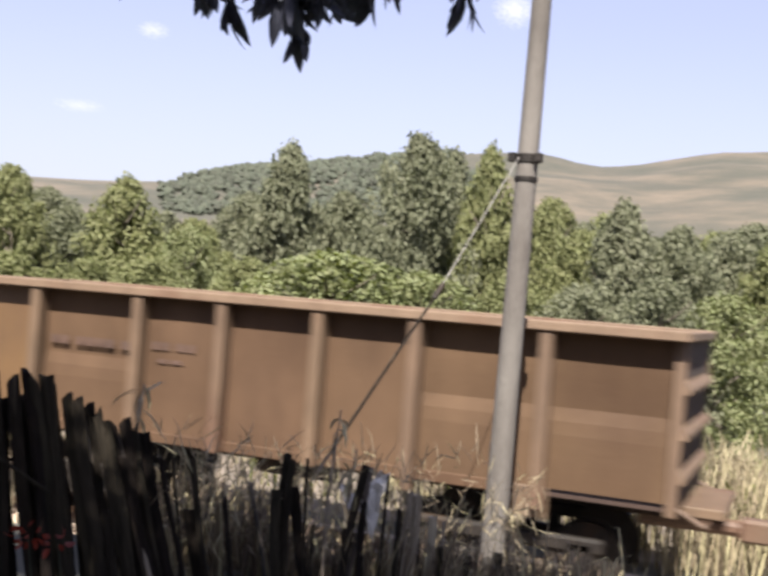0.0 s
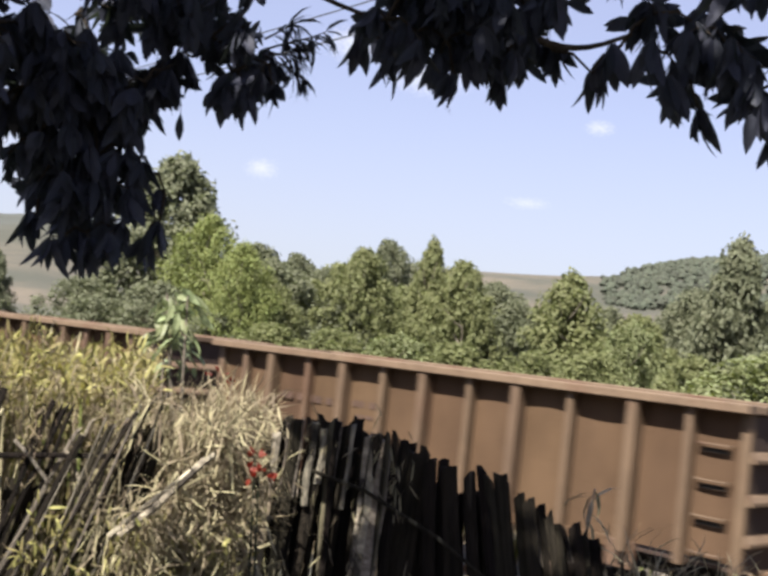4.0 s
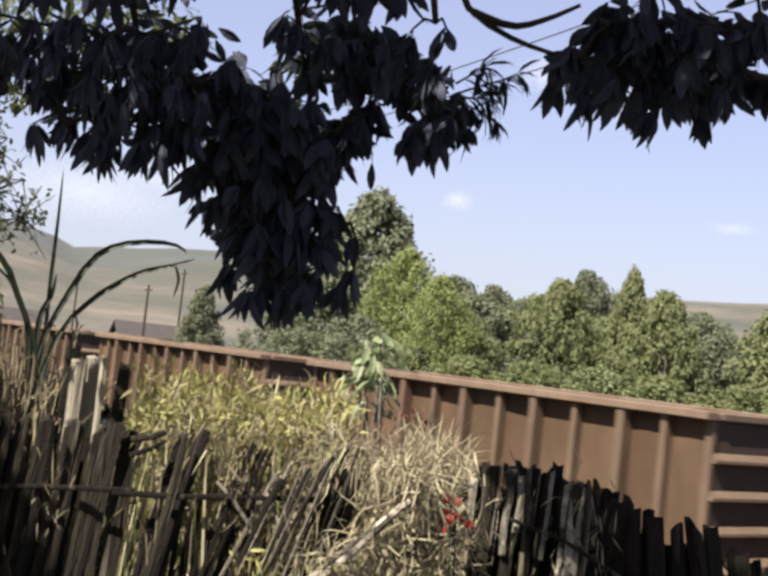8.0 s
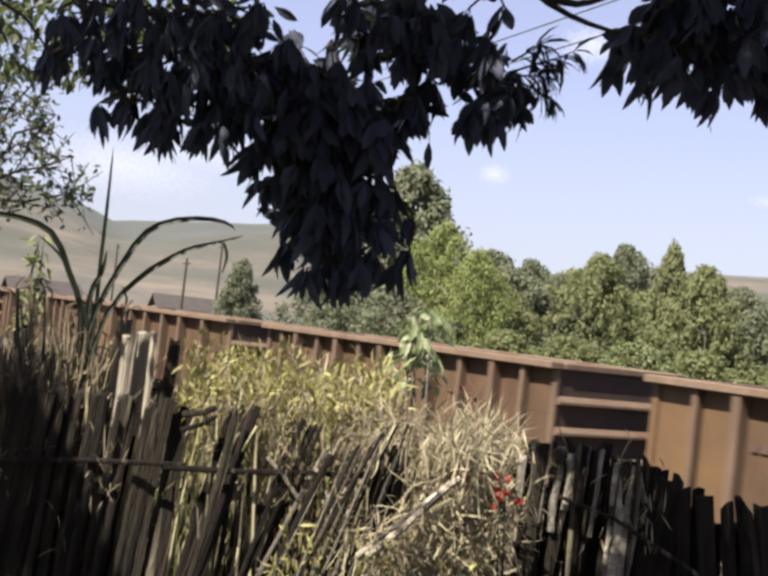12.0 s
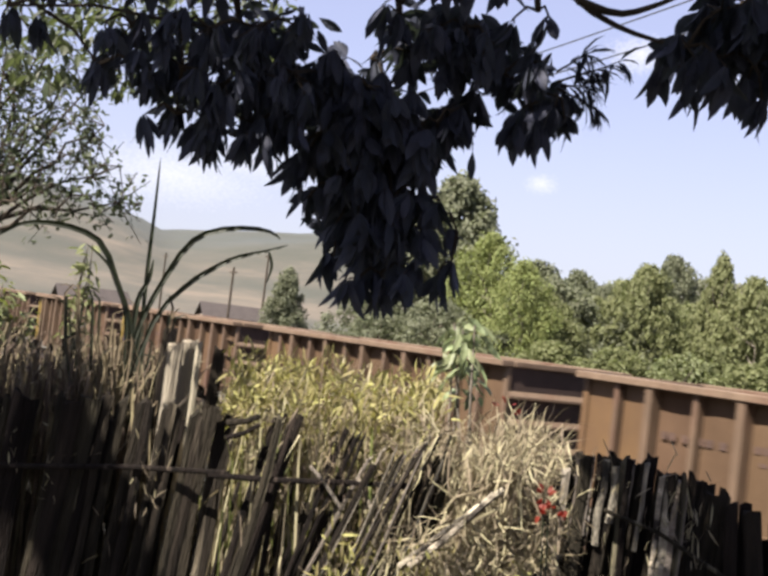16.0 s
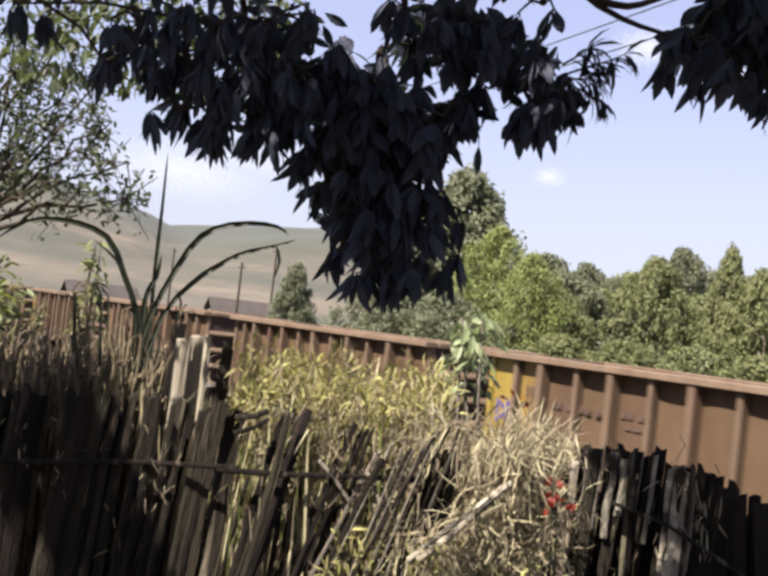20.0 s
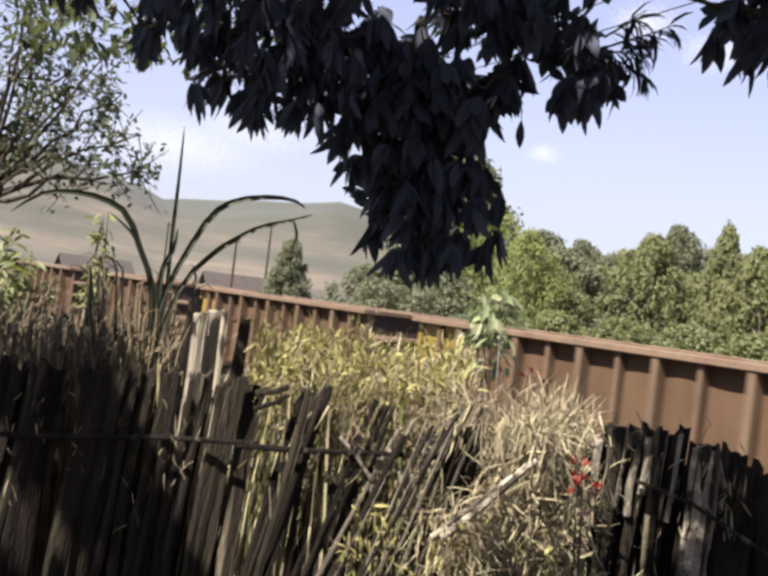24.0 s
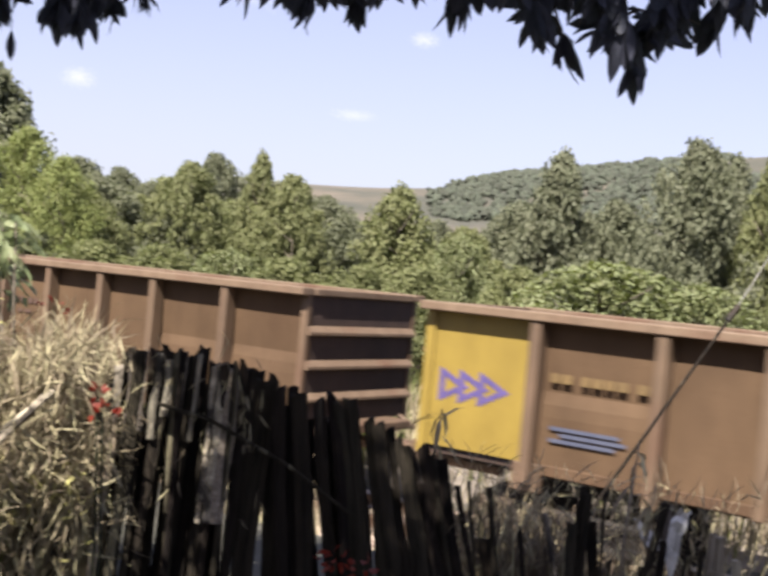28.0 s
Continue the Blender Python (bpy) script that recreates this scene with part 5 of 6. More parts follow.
def brush_spots():
    rng = random.Random(79)
    out = []
    for i in range(4200):
        psi, r = rng.uniform(69.3, 82), rng.uniform(5.1, 6.4)
        x, y = -r * math.sin(radians(psi)), r * math.cos(radians(psi))
        z = ground_height(x, y) - 0.02
        top = 3.0 + r * math.tan(radians(-0.2 + noise.noise(Vector((psi * 0.8, r, 4))) * 2.0))
        out.append(((x, y, z), (top - z) * rng.uniform(0.6, 1.0), rng.uniform(0.008, 0.02)))
    return out


def end_spots():
    rng = random.Random(80)
    out = []
    for i in range(3000):
        psi, r = rng.uniform(9, 31), rng.uniform(5.3, 7.4)
        x, y = -r * math.sin(radians(psi)), r * math.cos(radians(psi))
        z = ground_height(x, y) - 0.02
        top = 3.0 + r * math.tan(radians(-12.6 + 2.4 * step(23, 26, psi) + noise.noise(Vector((psi * 0.7, r, 6))) * 2.4))
        out.append(((x, y, z), max(0.15, top - z) * rng.uniform(0.6, 1.0), rng.uniform(0.006, 0.016)))
    return out


low_brush = end_spots()
blades("low_brush", "dark withered brush at the broken end of the fence", low_brush[:2500], BRUSH, 14, lean=0.25)
blades("low_straw", "bleached grass at the broken end of the fence", low_brush[2500:], DRY, 15, lean=0.3)
blades("dry_brush", "brown dry brush standing behind the fence", brush_spots(), BRUSH, 9, lean=0.08)


def leafy_plant(name, label, psi, e0, e1, r, spread, count, size, mat, seed, category="shrub", down=0.5, low=0.25):
    """A stem with drooping leaves between the elevations e0 and e1."""
    rng = random.Random(seed)
    foot = toward(psi, e0, r)
    foot.z = ground_height(foot.x, foot.y)
    t = thing(name, Matrix(), label, category)
    top = toward(psi, e1, r)
    store = ([], [])
    stems = []
    for i in range(5):
        end = toward(psi + rng.uniform(-spread, spread) * 0.7, e1 - rng.uniform(0, 0.35) * (e1 - e0), r + rng.uniform(-0.2, 0.2))
        mid = (foot + end) / 2 + Vector((rng.uniform(-0.08, 0.08), rng.uniform(-0.08, 0.08), 0.1))
        stems.append((mid, end))
        add(store, *tube([foot, mid, end], [0.012, 0.009, 0.004], 6))
    put("stem", mesh_of("stem", *store, PALEBARK), t)
    leaves = ([], [])
    for i in range(count):
        mid, end = stems[i % 5]
        p = mid.lerp(end, rng.uniform(low, 1.02)) + rand_dir(rng) * 0.05
        d = rand_dir(rng)
        leaf(leaves, p, Vector((d.x, d.y, d.z * 0.5 - down)), Vector((0, 0, 1)) + rand_dir(rng) * 0.8, size * rng.uniform(0.7, 1.25), size * rng.uniform(0.22, 0.36), rng.uniform(0.3, 1.0))
    put("foliage", mesh_of("foliage", *leaves, mat), t)
    return t


leafy_plant("broadleaf_weed", "tall pale green weed with drooping broad leaves", 54.1, -4.0, 1.2, 5.1, 2.2, 85, 0.105, BROAD, 5, low=0.68)
leafy_plant("yellow_green_shrub", "sunlit yellow-green shrub behind the fence", 77.6, -5.0, 0.6, 6.4, 2.4, 520, 0.075, LEAF_C, 6, down=0.1)
leafy_plant("yellow_green_shrub", "sunlit yellow-green shrub behind the fence", 80.5, -5.0, 1.4, 6.6, 2.8, 520, 0.075, LEAF_C, 7, down=0.1)
leafy_plant("field_weed", "thin green weed seen above the fence", 74.6, -2.0, 2.8, 8.5, 1.0, 120, 0.10, LEAF_A, 8, down=0.2)
for n, (psi, e, r, k) in enumerate(((49.8, -7.0, 4.12, 10), (49.5, -7.8, 4.12, 10), (52.2, -2.8, 5.1, 6), (37.2, -14.2, 4.1, 16), (35.7, -14.6, 4.1, 8))):
    rng = random.Random(200 + n)
    c = toward(psi, e, r)
    fl = thing("red_flower", Matrix.Translation(c), "red flower head among the dry stalks", "flower", "red flowers by the fence")
    for i in range(k):
        petals = ([], [])
        d = rand_dir(rng)
        leaf(petals, Vector((d.x * 0.045, d.y * 0.03, d.z * 0.022)), d, rand_dir(rng), rng.uniform(0.025, 0.045), rng.uniform(0.018, 0.028), 0.8)
        put("petal", mesh_of("petal", *petals, RED), fl)
    low = Vector((0.03, 0.02, ground_height(c.x, c.y) - c.z))
    put("stem", mesh_of("stem", *tube([low, low * 0.5 + Vector((0.03, 0, 0)), Vector((0, 0, 0))], [0.006, 0.005, 0.003], 5), REED), fl)
for n, (psi, e, e2, r) in enumerate(((32.3, -9.8, -6.3, 4.9), (22.2, -11.5, -6.9, 5.4), (21.2, -11.5, -8.8, 5.4))):
    rng = random.Random(230 + n)
    st = thing("dead_stalk", Matrix(), "bleached dead stalk with curled leaves", "stalk", "dead stalks")
    a, b = toward(psi + 0.3, e, r), toward(psi, e2, r)
    low = Vector((a.x, a.y, ground_height(a.x, a.y)))
    put("stem", mesh_of("stem", *tube([low, a, b], [0.010, 0.008, 0.004], 6), PALEWOOD), st)
    lv = ([], [])
    for i in range(9):
        p = a.lerp(b, rng.uniform(0.35, 1))
        d = rand_dir(rng)
        leaf(lv, p, Vector((d.x, d.y, d.z - 0.2)), Vector((0, 0, 1)), rng.uniform(0.10, 0.2), 0.025, 1.0)
    put("dry_leaves", mesh_of("dry_leaves", *lv, DRY), st)


def build_rag():
    """A pale crumpled sheet caught on the stumps."""
    rng = random.Random(321)
    c = toward(20.7, -11.3, 5.5)
    t = thing("crumpled_sheet", Matrix.Translation(c), "pale crumpled plastic sheet caught on a low stick", "litter")
    verts, faces = [], []
    n = 9
    for i in range(n):
        for k in range(n):
            u, v = i / (n - 1) - 0.5, k / (n - 1) - 0.5
            verts.append(Vector((0.19 * u + 0.03 * v + rng.uniform(-0.012, 0.012), 0.10 * v + rng.uniform(-0.015, 0.015), 0.10 * u * v * 4 + 0.13 * v + 0.03 * math.sin(9 * u) + rng.uniform(-0.012, 0.012))))
    for i in range(n - 1):
        for k in range(n - 1):
            faces.append((i * n + k, (i + 1) * n + k, (i + 1) * n + k + 1, i * n + k + 1))
    put("sheet", mesh_of("sheet", verts, faces, PALESHEET), t)
    foot = ground_height(c.x, c.y) - c.z - 0.05
    put("stick", mesh_of("stick", *tube([Vector((0, 0, foot)), Vector((0.01, 0, foot / 2)), Vector((0, 0, 0.04))], [0.014, 0.012, 0.010], 6), WOOD), t)


build_rag()


# ---- pole with its guy wire, far poles and cables ----
def build_pole():
    foot = toward(14.4, -13.0, 9.8)
    foot.z = ground_height(foot.x, foot.y) - 0.2
    head = toward(13.82, 24, 10.5)
    t = thing("utility_pole", Matrix(), "slightly leaning grey concrete utility pole", "pole")
    n = 10
    pts = [foot.lerp(head, i / n) for i in range(n + 1)]
    put("shaft", mesh_of("shaft", *tube(pts, [0.112 - 0.034 * i / n for i in range(n + 1)], 16), CONCRETE), t)
    for p in t.children[0].data.polygons:
        p.use_smooth = True
    c = toward(13.93, 7.1, 9.7)
    ax = (head - foot).normalized()
    u = (c - foot).dot(ax)
    on = foot + ax * u
    bm = bmesh.new()
    rod(bm, on - ax * 0.035, on + ax * 0.035, 0.105, 18)
    for s in (-1, 1):
        box(bm, on.x - 0.15 if s < 0 else on.x + 0.08, on.x - 0.08 if s < 0 else on.x + 0.15, on.y - 0.11, on.y - 0.05, on.z - 0.04, on.z + 0.04, 0.006)
    part("clamp", bm, BLACK, t, "dark steel clamp band")
    bm = bmesh.new()
    rod(bm, on - ax * 0.20, on - ax * 0.16, 0.102, 18)
    part("band", bm, BLACK, t, "narrow dark steel band")
    anchor = toward(24.3, -11.0, 8.6)
    mid = on.lerp(anchor, 0.43)
    for i in range(12):
        if anchor.z > ground_height(anchor.x, anchor.y):
            anchor += (anchor - on).normalized() * 0.2
    put("guy_wire", mesh_of("guy_wire", *tube([on + Vector((-0.05, -0.10, 0)), mid], [0.0048, 0.0048], 6), WIRE), t, "pale stranded guy wire")
    put("guy_rod", mesh_of("guy_rod", *tube([mid, mid.lerp(anchor, 0.5), anchor], [0.011, 0.014, 0.016], 6), WOOD), t, "dark lower rod of the guy")
    bm = bmesh.new()
    d = (anchor - on).normalized()
    rod(bm, mid - d * 0.09, mid + d * 0.06, 0.025, 10)
    part("insulator", bm, BLACK, t)


build_pole()
for psi, e0, e1, r in ((67.1, -0.4, 2.3, 95), (65.4, 0.2, 3.3, 110), (70.6, 0, 2.6, 130)):
    top = toward(psi, e1, r)
    z = ground_height(top.x, top.y)
    t = thing("wooden_power_pole", Matrix.Translation((top.x, top.y, z)), "thin wooden power pole on the pasture", "pole", "far power poles")
    bm = bmesh.new()
    rod(bm, (0, 0, 0), (0, 0, top.z - z), 0.14, 8, 0.10)
    part("shaft", bm, BARK, t)
    bm = bmesh.new()
    box(bm, -0.7, 0.7, -0.06, 0.06, top.z - z - 0.5, top.z - z - 0.38)
    part("crossarm", bm, BARK, t)
for n, (a, b) in enumerate((((56, 13.6), (44, 18.6)), ((56, 12.4), (44, 17.0)))):
    p, q = toward(*a, 22), toward(*b, 16)
    pts = [p.lerp(q, i / 12 * 3 - 1) + Vector((0, 0, 0.12 * ((i / 6 - 1) ** 2))) for i in range(13)]
    tagged(new("overhead_cable", mesh_of("overhead_cable", *tube(pts, [0.012] * 13, 5), DARKWIRE)), "thin dark overhead cable", "cable", "overhead cables")


def build_shed(psi, half, r, low, high, label):
    """A long low farm shed with a pitched roof."""
    c = toward(psi, 0, r)
    z = ground_height(c.x, c.y)
    wide = 2 * r * math.tan(radians(half))
    h = 3.0 + r * math.tan(radians(high)) - z
    t = thing("farm_shed", Matrix.Translation((c.x, c.y, z)) @ pose(0, 0, 0, 0, 0, psi + 8), label, "shed", "farm sheds on the pasture")
    eave = h * 0.72
    for y in (-3, 3):
        bm = bmesh.new()
        box(bm, -wide / 2, wide / 2, y - 0.1, y + 0.1, -0.5, eave)
        part("wall", bm, PLASTER, t)
    for x in (-wide / 2, wide / 2):
        bm = bmesh.new()
        box(bm, x - 0.1, x + 0.1, -2.9, 2.9, -0.5, eave)
        part("wall", bm, PLASTER, t)
    for s in (-1, 1):
        bm = bmesh.new()
        vs = [bm.verts.new(p) for p in ((-wide / 2 - 0.5, s * 3.7, eave - 0.2), (wide / 2 + 0.5, s * 3.7, eave - 0.2), (wide / 2 + 0.5, 0, h), (-wide / 2 - 0.5, 0, h))]
        fc = bm.faces.new(vs)
        r2 = bmesh.ops.extrude_face_region(bm, geom=[fc])
        bmesh.ops.translate(bm, vec=(0, 0, 0.12), verts=[v for v in r2["geom"] if isinstance(v, bmesh.types.BMVert)])
        bmesh.ops.recalc_face_normals(bm, faces=bm.faces)
        part("roof_slope", bm, ROOF, t)
    for i in range(3):
        x = (i - 1) * wide * 0.28
        bm = bmesh.new()
        box(bm, x - 0.5, x + 0.5, -3.14, -3.05, 0.8, 1.9)
        part("window", bm, BLACK, t)


build_shed(67.0, 1.35, 110, 0.1, 0.30, "low farm shed with a dark clay roof")
build_shed(74.0, 1.5, 100, 0.0, 0.30, "long farm shed with a dark clay roof")


# ---- overhanging tree ----
# leaf clumps: degrees left, degrees up, degrees of radius
CLUMPS_LEFT = [(79.6, 13.7, 1.0), (77.8, 13.8, 1.0), (75.0, 11.7, 1.1), (73.2, 12.0, 1.7), (73.6, 13.8, 1.5), (71.3, 14.3, 1.4), (70.9, 12.2, 1.5), (69.8, 14.3, 1.5), (70.9, 10.0, 1.0), (69.2, 9.7, 1.3), (68.7, 11.7, 1.5), (67.5, 14.6, 1.8), (67.0, 12.5, 1.8), (66.8, 10.0, 1.3), (65.3, 12.7, 1.7), (65.3, 10.6, 1.5), (65.3, 15.1, 1.4), (74.9, 13.9, 1.0), (72.2, 10.0, 0.8)]
CLUMPS_MID = [(63.1, 12.3, 1.5), (63.3, 13.7, 1.0), (63.5, 9.9, 1.4), (64.5, 8.5, 0.8), (61.9, 10.5, 1.5), (61.4, 12.5, 1.4), (60.5, 10.6, 1.5), (59.5, 11.8, 1.3), (58.5, 10.8, 1.1), (57.5, 11.2, 1.1), (56.8, 11.9, 1.0), (61.4, 8.7, 1.4), (59.9, 8.6, 1.4), (58.3, 9.4, 1.0), (62.6, 7.5, 1.0), (63.7, 6.7, 0.6), (62.0, 11.6, 1.3)]
CLUMPS_LOW = [(61.1, 6.7, 1.4), (59.4, 7.0, 1.4), (58.2, 7.8, 0.9), (62.1, 5.4, 1.0), (60.4, 4.8, 1.4), (58.8, 5.3, 1.4), (57.7, 5.7, 0.9), (60.6, 2.9, 0.8), (59.5, 3.2, 1.0), (58.1, 3.6, 1.0), (62.0, 3.9, 0.6)]
CLUMPS_LOOSE = [(56.7, 6.8, 0.8), (55.8, 5.9, 0.6), (55.9, 4.3, 0.6), (56.6, 3.5, 0.5), (57.4, 7.5, 0.8)]
CLUMPS_TOP = [(60.3, 16.4, 1.1), (59.2, 14.5, 1.1), (58.0, 15.8, 1.4), (56.6, 16.0, 1.4), (57.2, 14.1, 1.1), (55.3, 15.4, 1.3), (54.4, 14.0, 1.1), (54.2, 16.8, 0.8), (52.9, 14.6, 1.4), (52.8, 12.5, 1.3), (53.6, 11.5, 0.9), (52.7, 11.7, 0.5), (51.5, 13.1, 1.1), (51.0, 12.2, 0.6), (61.4, 14.0, 0.9), (60.6, 13.2, 0.9), (55.3, 12.9, 0.8), (52.4, 17.1, 0.5)]
SPRAYS = (((51.6, 14.1), (50.4, 14.6), (49.3, 15.0), (48.5, 15.4)), ((51.6, 13.8), (50.5, 13.4), (49.4, 12.9)), ((51.7, 14.6), (50.8, 15.2), (50.2, 15.6)), ((51.4, 13.9), (50.6, 14.0), (49.8, 14.0)))
CLUMPS_MIDDLE_BOUGH = [(46.2, 15.3, 0.6), (45.3, 16.0, 1.1), (44.6, 14.2, 0.6), (43.7, 15.5, 1.3), (43.9, 17.7, 1.4), (42.2, 17.4, 1.7), (42.0, 15.3, 1.3), (41.4, 13.8, 0.7), (40.2, 17.4, 1.7), (40.1, 15.4, 1.3), (38.8, 14.5, 0.6), (38.2, 15.4, 1.1), (38.1, 17.5, 1.4), (36.9, 15.7, 0.7), (36.5, 17.9, 1.0), (36.3, 15.4, 0.5)]
CLUMPS_RIGHT_BOUGH = [(34.1, 13.8, 0.5), (33.0, 14.7, 0.8), (31.2, 16.7, 1.1), (31.1, 15.0, 0.9), (29.5, 13.8, 1.1), (28.8, 16.0, 1.5), (28.6, 12.5, 0.6), (27.3, 15.1, 1.4), (26.6, 14.9, 1.1), (25.9, 13.0, 1.0), (25.1, 11.5, 0.6), (23.9, 13.3, 1.1), (23.9, 15.1, 1.4), (22.7, 14.6, 0.8), (21.3, 15.4, 0.9), (20.7, 14.0, 0.6), (19.6, 15.0, 0.8), (18.2, 15.6, 0.8), (16.6, 15.0, 0.4), (16.2, 13.7, 0.3), (15.3, 15.2, 0.4)]
CLUMPS_HIGH = [(79, 17.0, 2.6), (74, 17.4, 2.4), (69.5, 17.8, 2.4), (66.8, 18.6, 1.5), (58.5, 19.0, 1.8), (56, 19.8, 2.2), (42, 20.6, 1.8), (37.5, 21.0, 1.8), (32.5, 20.5, 2.0), (27.5, 19.6, 2.2), (23, 19.4, 1.8)]
NEAR_LEAVES = 2.85


def build_overhang():
    rng = random.Random(101)
    t = thing("overhanging_tree", Matrix(), "dark broad-leaved tree hanging over the yard, seen from below", "tree")
    trunk_foot = Vector((1.6, -3.2, ground_height(1.6, -3.2) - 0.1))
    fork = Vector((1.2, -2.2, 4.6))
    put("trunk", mesh_of("trunk", *tube([trunk_foot, trunk_foot.lerp(fork, 0.5) + Vector((0.1, 0, 0)), fork], [0.24, 0.20, 0.17], 14), BARK), t)
    limbs = [((60, 16), 3.9), ((68, 14), 4.0), ((53, 17.5), 3.8), ((42, 19), 3.7), ((28, 19), 3.7), ((22, 19.5), 3.7), ((76, 15), 4.1)]
    ends = []
    for (a, e), r in limbs:
        end = toward(a, e, r * NEAR_LEAVES / 3.7)
        mid = fork.lerp(end, 0.55) + Vector((0, 0, 1.9))
        pts = []
        for i in range(9):
            u = i / 8
            pts.append(fork * (1 - u) ** 2 + mid * 2 * u * (1 - u) + end * u * u)
        put("limb", mesh_of("limb", *tube(pts, [0.09 * (1 - u / 8.2) + 0.006 for u in range(9)], 8), BARK), t)
        ends.append(end)
    for ctrl, r in ((((52.6, 21.5), (51.96, 19.7), (51.17, 18.24), (49.15, 17.19), (47.58, 16.69), (46.04, 16.37)), 2.75), (((51.03, 18.18), (48.94, 17.68), (47.21, 18.13), (45.52, 18.91)), 2.75), (((37.6, 16.2), (35.96, 15.75), (34.17, 15.85), (32.21, 16.56)), 2.7), (((23.5, 15.6), (21.0, 15.4), (18.6, 15.6), (16.2, 15.6)), 2.7)):
        pts = curve_points(ctrl, r, 9)
        put("branch", mesh_of("branch", *tube(pts, [0.011 - 0.0008 * i for i in range(9)], 7), BARK), t)

    hubs = list(ends)

    def whorl(store, c, n, length, width, droop):
        """Leaves that stand round a twig's tip and droop."""
        axis = Vector((rng.uniform(-0.5, 0.5), rng.uniform(-0.5, 0.5), -0.6)).normalized()
        side = axis.orthogonal().normalized()
        for i in range(n):
            a = 6.283 * (i + rng.uniform(-0.25, 0.25)) / n
            out = side * math.cos(a) + axis.cross(side) * math.sin(a)
            way = out * rng.uniform(0.4, 1.0) * (1.2 - droop) + axis * rng.uniform(0.2, 0.8) + Vector((0, 0, -droop))
            round_leaf(store, c + out * 0.006, way, rand_dir(rng) + Vector((0, 0, 0.6)), length * rng.uniform(0.6, 1.3), width * rng.uniform(0.7, 1.15), rng.uniform(0.1, 0.7))

    def mass(rows, r0, dense, length, width, deep=0.12, fill=1, droop=0.35):
        """Whorls of leaves on short twigs, crowded into clumps."""
        for a, e, rad in rows:
            store = ([], [])
            hub = toward(a, e + 0.3 * rad, r0)
            near = min(hubs, key=lambda q: (q - hub).length)
            hubs.append(hub)
            twigs = ([], [])
            add(twigs, *tube([near, (near + hub) / 2 + Vector((0, 0, 0.02)), hub], [0.005, 0.004, 0.003], 5))
            for i in range(max(1, round(dense * (rad / 0.75) ** 2))):
                q, k = math.sqrt(rng.random()) * rad * 0.65, rng.uniform(0, 6.283)
                c = toward(a + q * math.cos(k) / math.cos(radians(e)), e + q * math.sin(k) + 0.35, r0 + rng.uniform(-deep, deep))
                add(twigs, *tube([hub, c], [0.003, 0.002], 4))
                whorl(store, c, rng.randint(7, 10), length, width, droop)
            if rad > 0.95:
                for i in range(int(fill * 16 * rad * rad)):
                    q, k = math.sqrt(rng.random()) * rad * 0.78, rng.uniform(0, 6.283)
                    c = toward(a + q * math.cos(k) / math.cos(radians(e)), e + q * math.sin(k) + 0.4, r0 + 0.16 + rng.uniform(0, 0.25))
                    d = rand_dir(rng)
                    round_leaf(store, c, Vector((d.x, d.y, d.z * 0.6 - 0.5)), rand_dir(rng), length * rng.uniform(0.7, 1.1), width * rng.uniform(0.9, 1.3), 0.3)
            put("twig", mesh_of("twig", *twigs, BARK), t)
            put("foliage", mesh_of("foliage", *store, LEAF_NEAR), t)["kind"] = "stuff"

    mass([(a, e - 0.1, w) for a, e, w in CLUMPS_LEFT if a < 71.5], 2.65, 2.3, 0.072, 0.0195, 0.18, 1.0, 0.8)
    mass([(a, e - 0.1, w) for a, e, w in CLUMPS_LEFT if a > 71.5], 2.65, 1.25, 0.072, 0.0195, 0.18, 0.12, 0.7)
    mass(CLUMPS_MID, NEAR_LEAVES, 2.0, 0.088, 0.031, fill=1.2, droop=0.6)
    mass(CLUMPS_LOW, NEAR_LEAVES, 2.0, 0.082, 0.028, fill=1.2, droop=0.6)
    mass(CLUMPS_LOOSE, NEAR_LEAVES + 0.05, 0.8, 0.085, 0.024, droop=0.6)
    mass(CLUMPS_TOP, NEAR_LEAVES + 0.1, 1.6, 0.090, 0.031, droop=0.65)
    for ctrl in SPRAYS:
        pts = curve_points(ctrl, 3.15, 9)
        put("twig", mesh_of("twig", *tube(pts, [0.004 - 0.0003 * i for i in range(9)], 5), BARK), t)
        slim = ([], [])
        for i in range(30):
            k = rng.uniform(1.5, 8)
            p = pts[int(k)].lerp(pts[min(int(k) + 1, 8)], k % 1)
            out = (pts[8] - pts[0]).normalized()
            leaf(slim, p, out * rng.uniform(0.3, 1.0) + rand_dir(rng) * 0.5 + Vector((0, 0, rng.uniform(-0.9, 0.15))), Vector((0, 0, 1)) + rand_dir(rng) * 0.3, rng.uniform(0.05, 0.085), rng.uniform(0.011, 0.016), rng.uniform(0.7, 1.5))
        put("foliage", mesh_of("foliage", *slim, LEAF_NEAR), t, "slim arching leaves")["kind"] = "stuff"
    mass(CLUMPS_MIDDLE_BOUGH, 2.75, 1.5, 0.092, 0.036, droop=0.8)
    mass([(a, e + 0.6, w) for a, e, w in CLUMPS_RIGHT_BOUGH], 2.7, 1.5, 0.100, 0.034, droop=0.8)
    mass(CLUMPS_HIGH, NEAR_LEAVES, 0.45, 0.10, 0.037, 0.3, 0.35)
    drop = ([], [])
    top = toward(55.5, 10.25, NEAR_LEAVES)
    round_leaf(drop, top, Vector((0, 0.05, -1)), Vector((0.6, -1, 0)), 0.074, 0.024, 0.1)
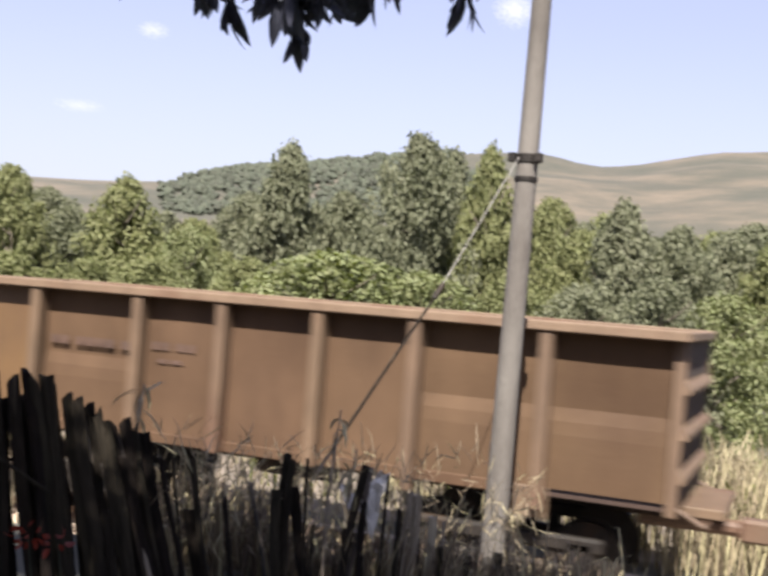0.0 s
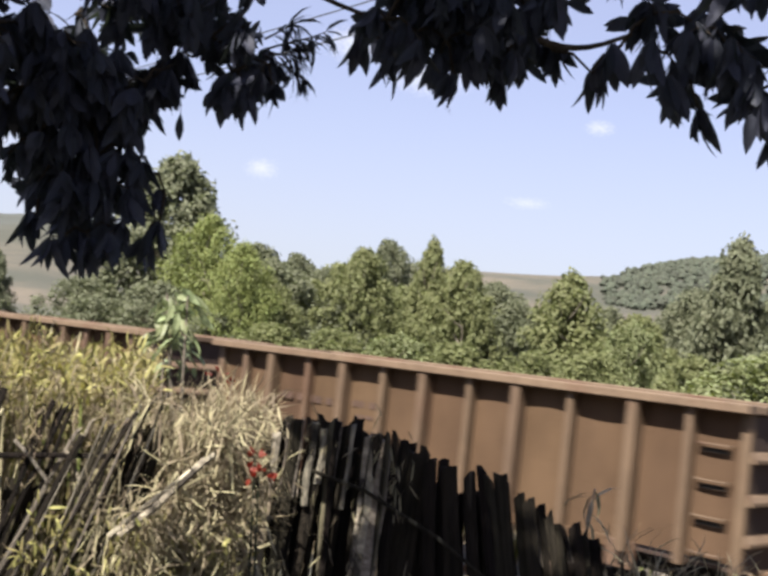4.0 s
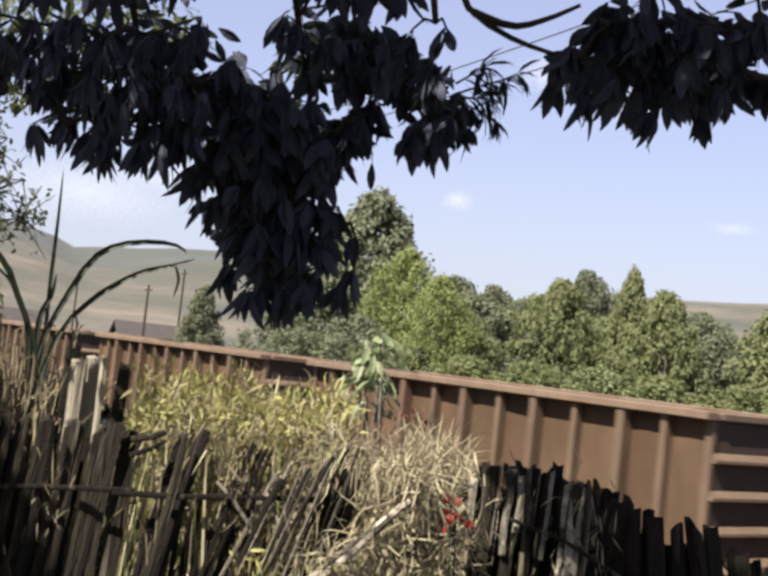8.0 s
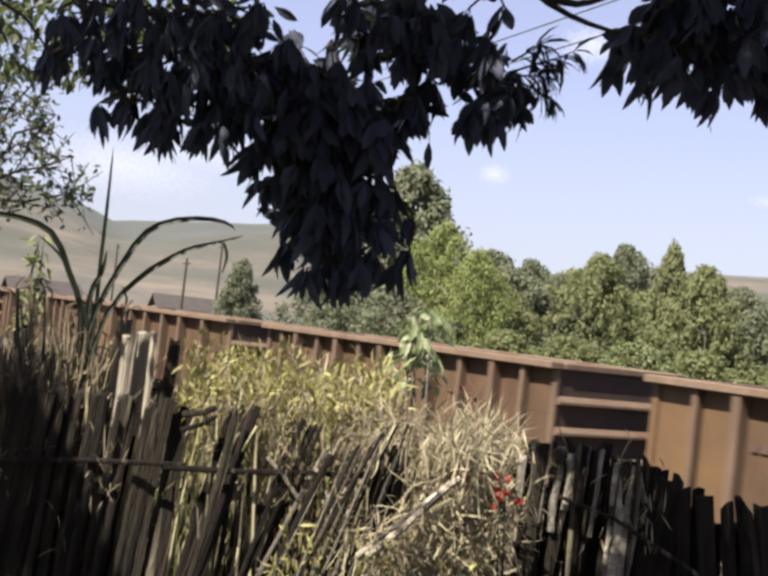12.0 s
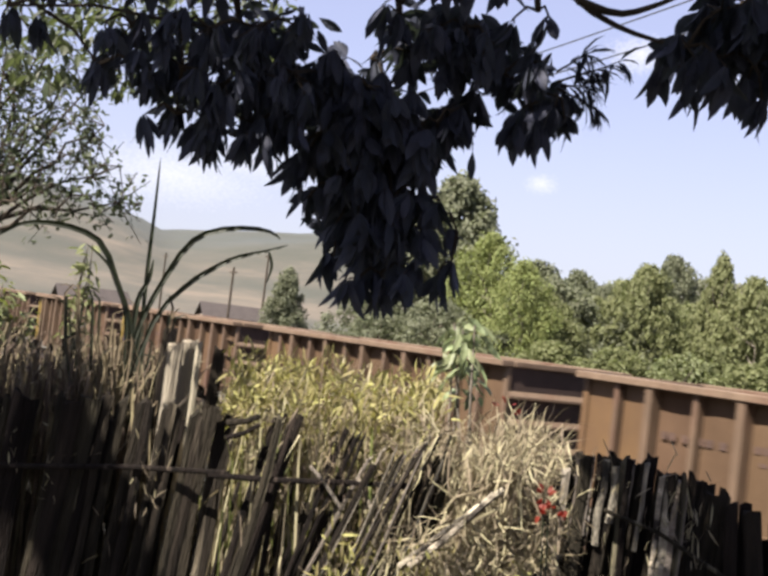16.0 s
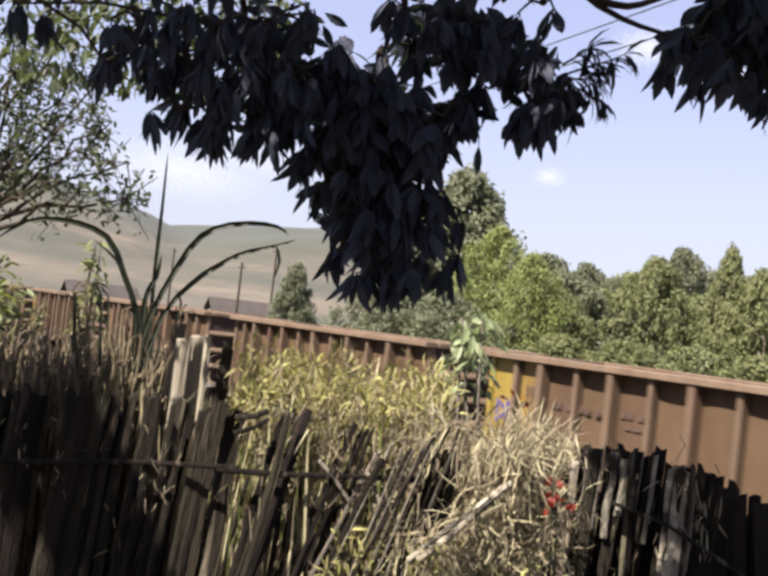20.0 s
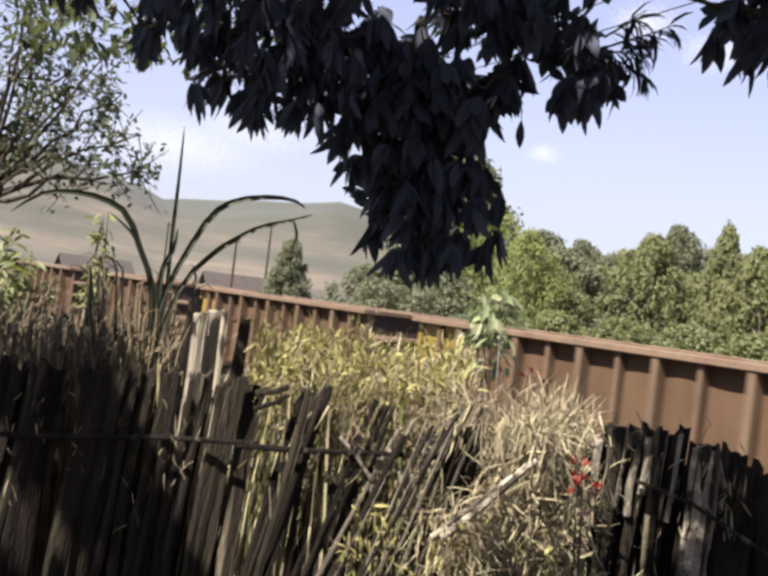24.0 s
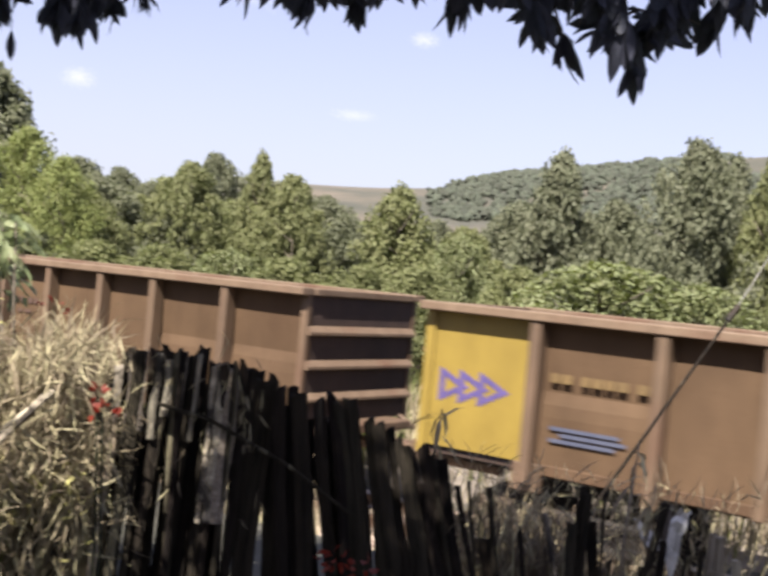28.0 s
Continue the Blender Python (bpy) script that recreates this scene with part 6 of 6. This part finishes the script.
    add(drop, *tube([top, toward(55.7, 11.6, NEAR_LEAVES)], [0.0016, 0.002], 4))
    put("hanging_leaf", mesh_of("hanging_leaf", *drop, LEAF_NEAR), t)
    lit = ([], [])
    for i in range(900):
        p = toward(rng.uniform(66, 80), rng.uniform(10.5, 16.5), rng.uniform(4.4, 5.4))
        d = rand_dir(rng)
        round_leaf(lit, p, Vector((d.x, d.y, d.z * 0.5 - 0.4)), Vector((0, 0, 1)), rng.uniform(0.055, 0.10), rng.uniform(0.022, 0.036), 0.4)
    put("outer_leaves", mesh_of("outer_leaves", *lit, LEAF_LIGHT), t, "sunlit yellow-green outer leaves")
    # unseen crown above and behind the eye, added to shade the yard and the fence
    top = ([], [])

    def falls(c, z):
        """Where the shadow of c crosses the height z, as degrees round the eye."""
        p = c - SUN * ((c.z - z) / SUN.z)
        return math.degrees(math.atan2(-p.x, p.y))

    # leaves stay only where their shadow is wanted; the straw is left sunlit
    for i in range(34000):
        a, d = rng.uniform(0, 6.283), math.sqrt(rng.random())
        d *= 3.9 + 1.1 * noise.noise(Vector((math.cos(a) * 1.7, math.sin(a) * 1.7, 8)))
        c = Vector((-1.4 + d * math.cos(a), -0.7 + d * math.sin(a), 5.5 + rng.uniform(0, 0.35) + (0.9 - 0.055 * d * d) * rng.uniform(0.3, 1.0)))
        wave = 1.2 * noise.noise(c * 1.3)
        far = (c - SUN * ((c.z - 2.0) / SUN.z)).length
        near = (c - SUN * ((c.z - 3.4) / SUN.z)).to_2d().length < 3.1
        right, left = falls(c, 2.9) + wave, falls(c, 1.7) + wave
        if c.z - 3.0 < 0.5 * math.hypot(c.x, c.y) or far > 6.5 or not (near or -30 < right < 48.2 or 66.6 < left < 92) or noise.noise(c * 2.1) < (0.12 if left > 71.5 else -0.42):
            continue
        dd = rand_dir(rng)
        small_leaf(top, c, Vector((dd.x, dd.y, dd.z * 0.5 - 0.5)).normalized(), rand_dir(rng), rng.uniform(0.14, 0.23), rng.uniform(0.07, 0.105))
    # unseen boughs added under the shade leaves, none that would shade the straw
    for i in range(11):
        a = 6.283 * i / 11 + rng.uniform(-0.2, 0.2)
        end = Vector((-1.4 + 3.2 * math.cos(a), -0.7 + 3.2 * math.sin(a), 5.75))
        mid = fork.lerp(end, 0.45) + Vector((0, 0, 0.75))
        pts = [fork * (1 - u) ** 2 + mid * 2 * u * (1 - u) + end * u * u for u in [k / 8 for k in range(9)]]
        if any(45 < falls(p, 2.3) < 70 for p in pts[3:]):
            continue
        put("bough", mesh_of("bough", *tube(pts, [0.075 - 0.008 * k for k in range(9)], 8), BARK), t)
    put("upper_crown", mesh_of("upper_crown", *top, LEAF_NEAR), t)


build_overhang()


def build_light_tree():
    """The open small-leaved tree beyond the fence."""
    rng = random.Random(55)
    t = thing("small_leaved_tree", Matrix(), "open airy tree with small sunlit leaves", "tree")
    r = 7.2
    foot = toward(83, -8, r)
    foot.z = ground_height(foot.x, foot.y) - 0.1
    fork = toward(80.6, 2.1, r)
    put("trunk", mesh_of("trunk", *tube([foot, foot.lerp(fork, 0.5), fork], [0.09, 0.075, 0.06], 10), PALEBARK), t)
    leaves = ([], [])
    ends = ((79.2, 11.4), (77.7, 12.4), (78.5, 9.7), (76.5, 10.7), (74.4, 8.7), (75.2, 7.3), (77.2, 8.2), (78.7, 7.5), (73.4, 6.8), (72.2, 5.1), (74.7, 5.2), (76.4, 5.5), (78.7, 5.8), (75.5, 9.2), (74.5, 11.1), (79.0, 13.1), (76.9, 13.5), (81.5, 11), (83, 8.5), (82, 13.5))
    for a, e in ends:
        store = ([], [])
        end = toward(a, e, r + rng.uniform(-0.6, 0.6))
        mid = fork.lerp(end, 0.5) + Vector((rng.uniform(-0.1, 0.1), rng.uniform(-0.1, 0.1), rng.uniform(-0.02, 0.2)))
        pts = [fork * (1 - u) ** 2 + mid * 2 * u * (1 - u) + end * u * u for u in [i / 7 for i in range(8)]]
        pts = [p if i in (0, 7) else p + rand_dir(rng) * 0.04 for i, p in enumerate(pts)]
        add(store, *tube(pts, [0.019 - 0.0022 * i for i in range(8)], 6))
        for j in range(17):
            b = pts[rng.choice((4, 5, 6, 6, 7, 7))]
            q = b + rand_dir(rng) * rng.uniform(0.10, 0.30)
            add(store, *tube([b, q], [0.0045, 0.002], 4))
            for k in range(8):
                p = b.lerp(q, rng.uniform(0.1, 1.05)) + rand_dir(rng) * 0.04
                leaf(leaves, p, rand_dir(rng), rand_dir(rng), rng.uniform(0.032, 0.06), rng.uniform(0.014, 0.026), 0.4)
        put("branch", mesh_of("branch", *store, BARK), t)
    put("foliage", mesh_of("foliage", *leaves, LEAF_LIGHT), t)


build_light_tree()

motions()
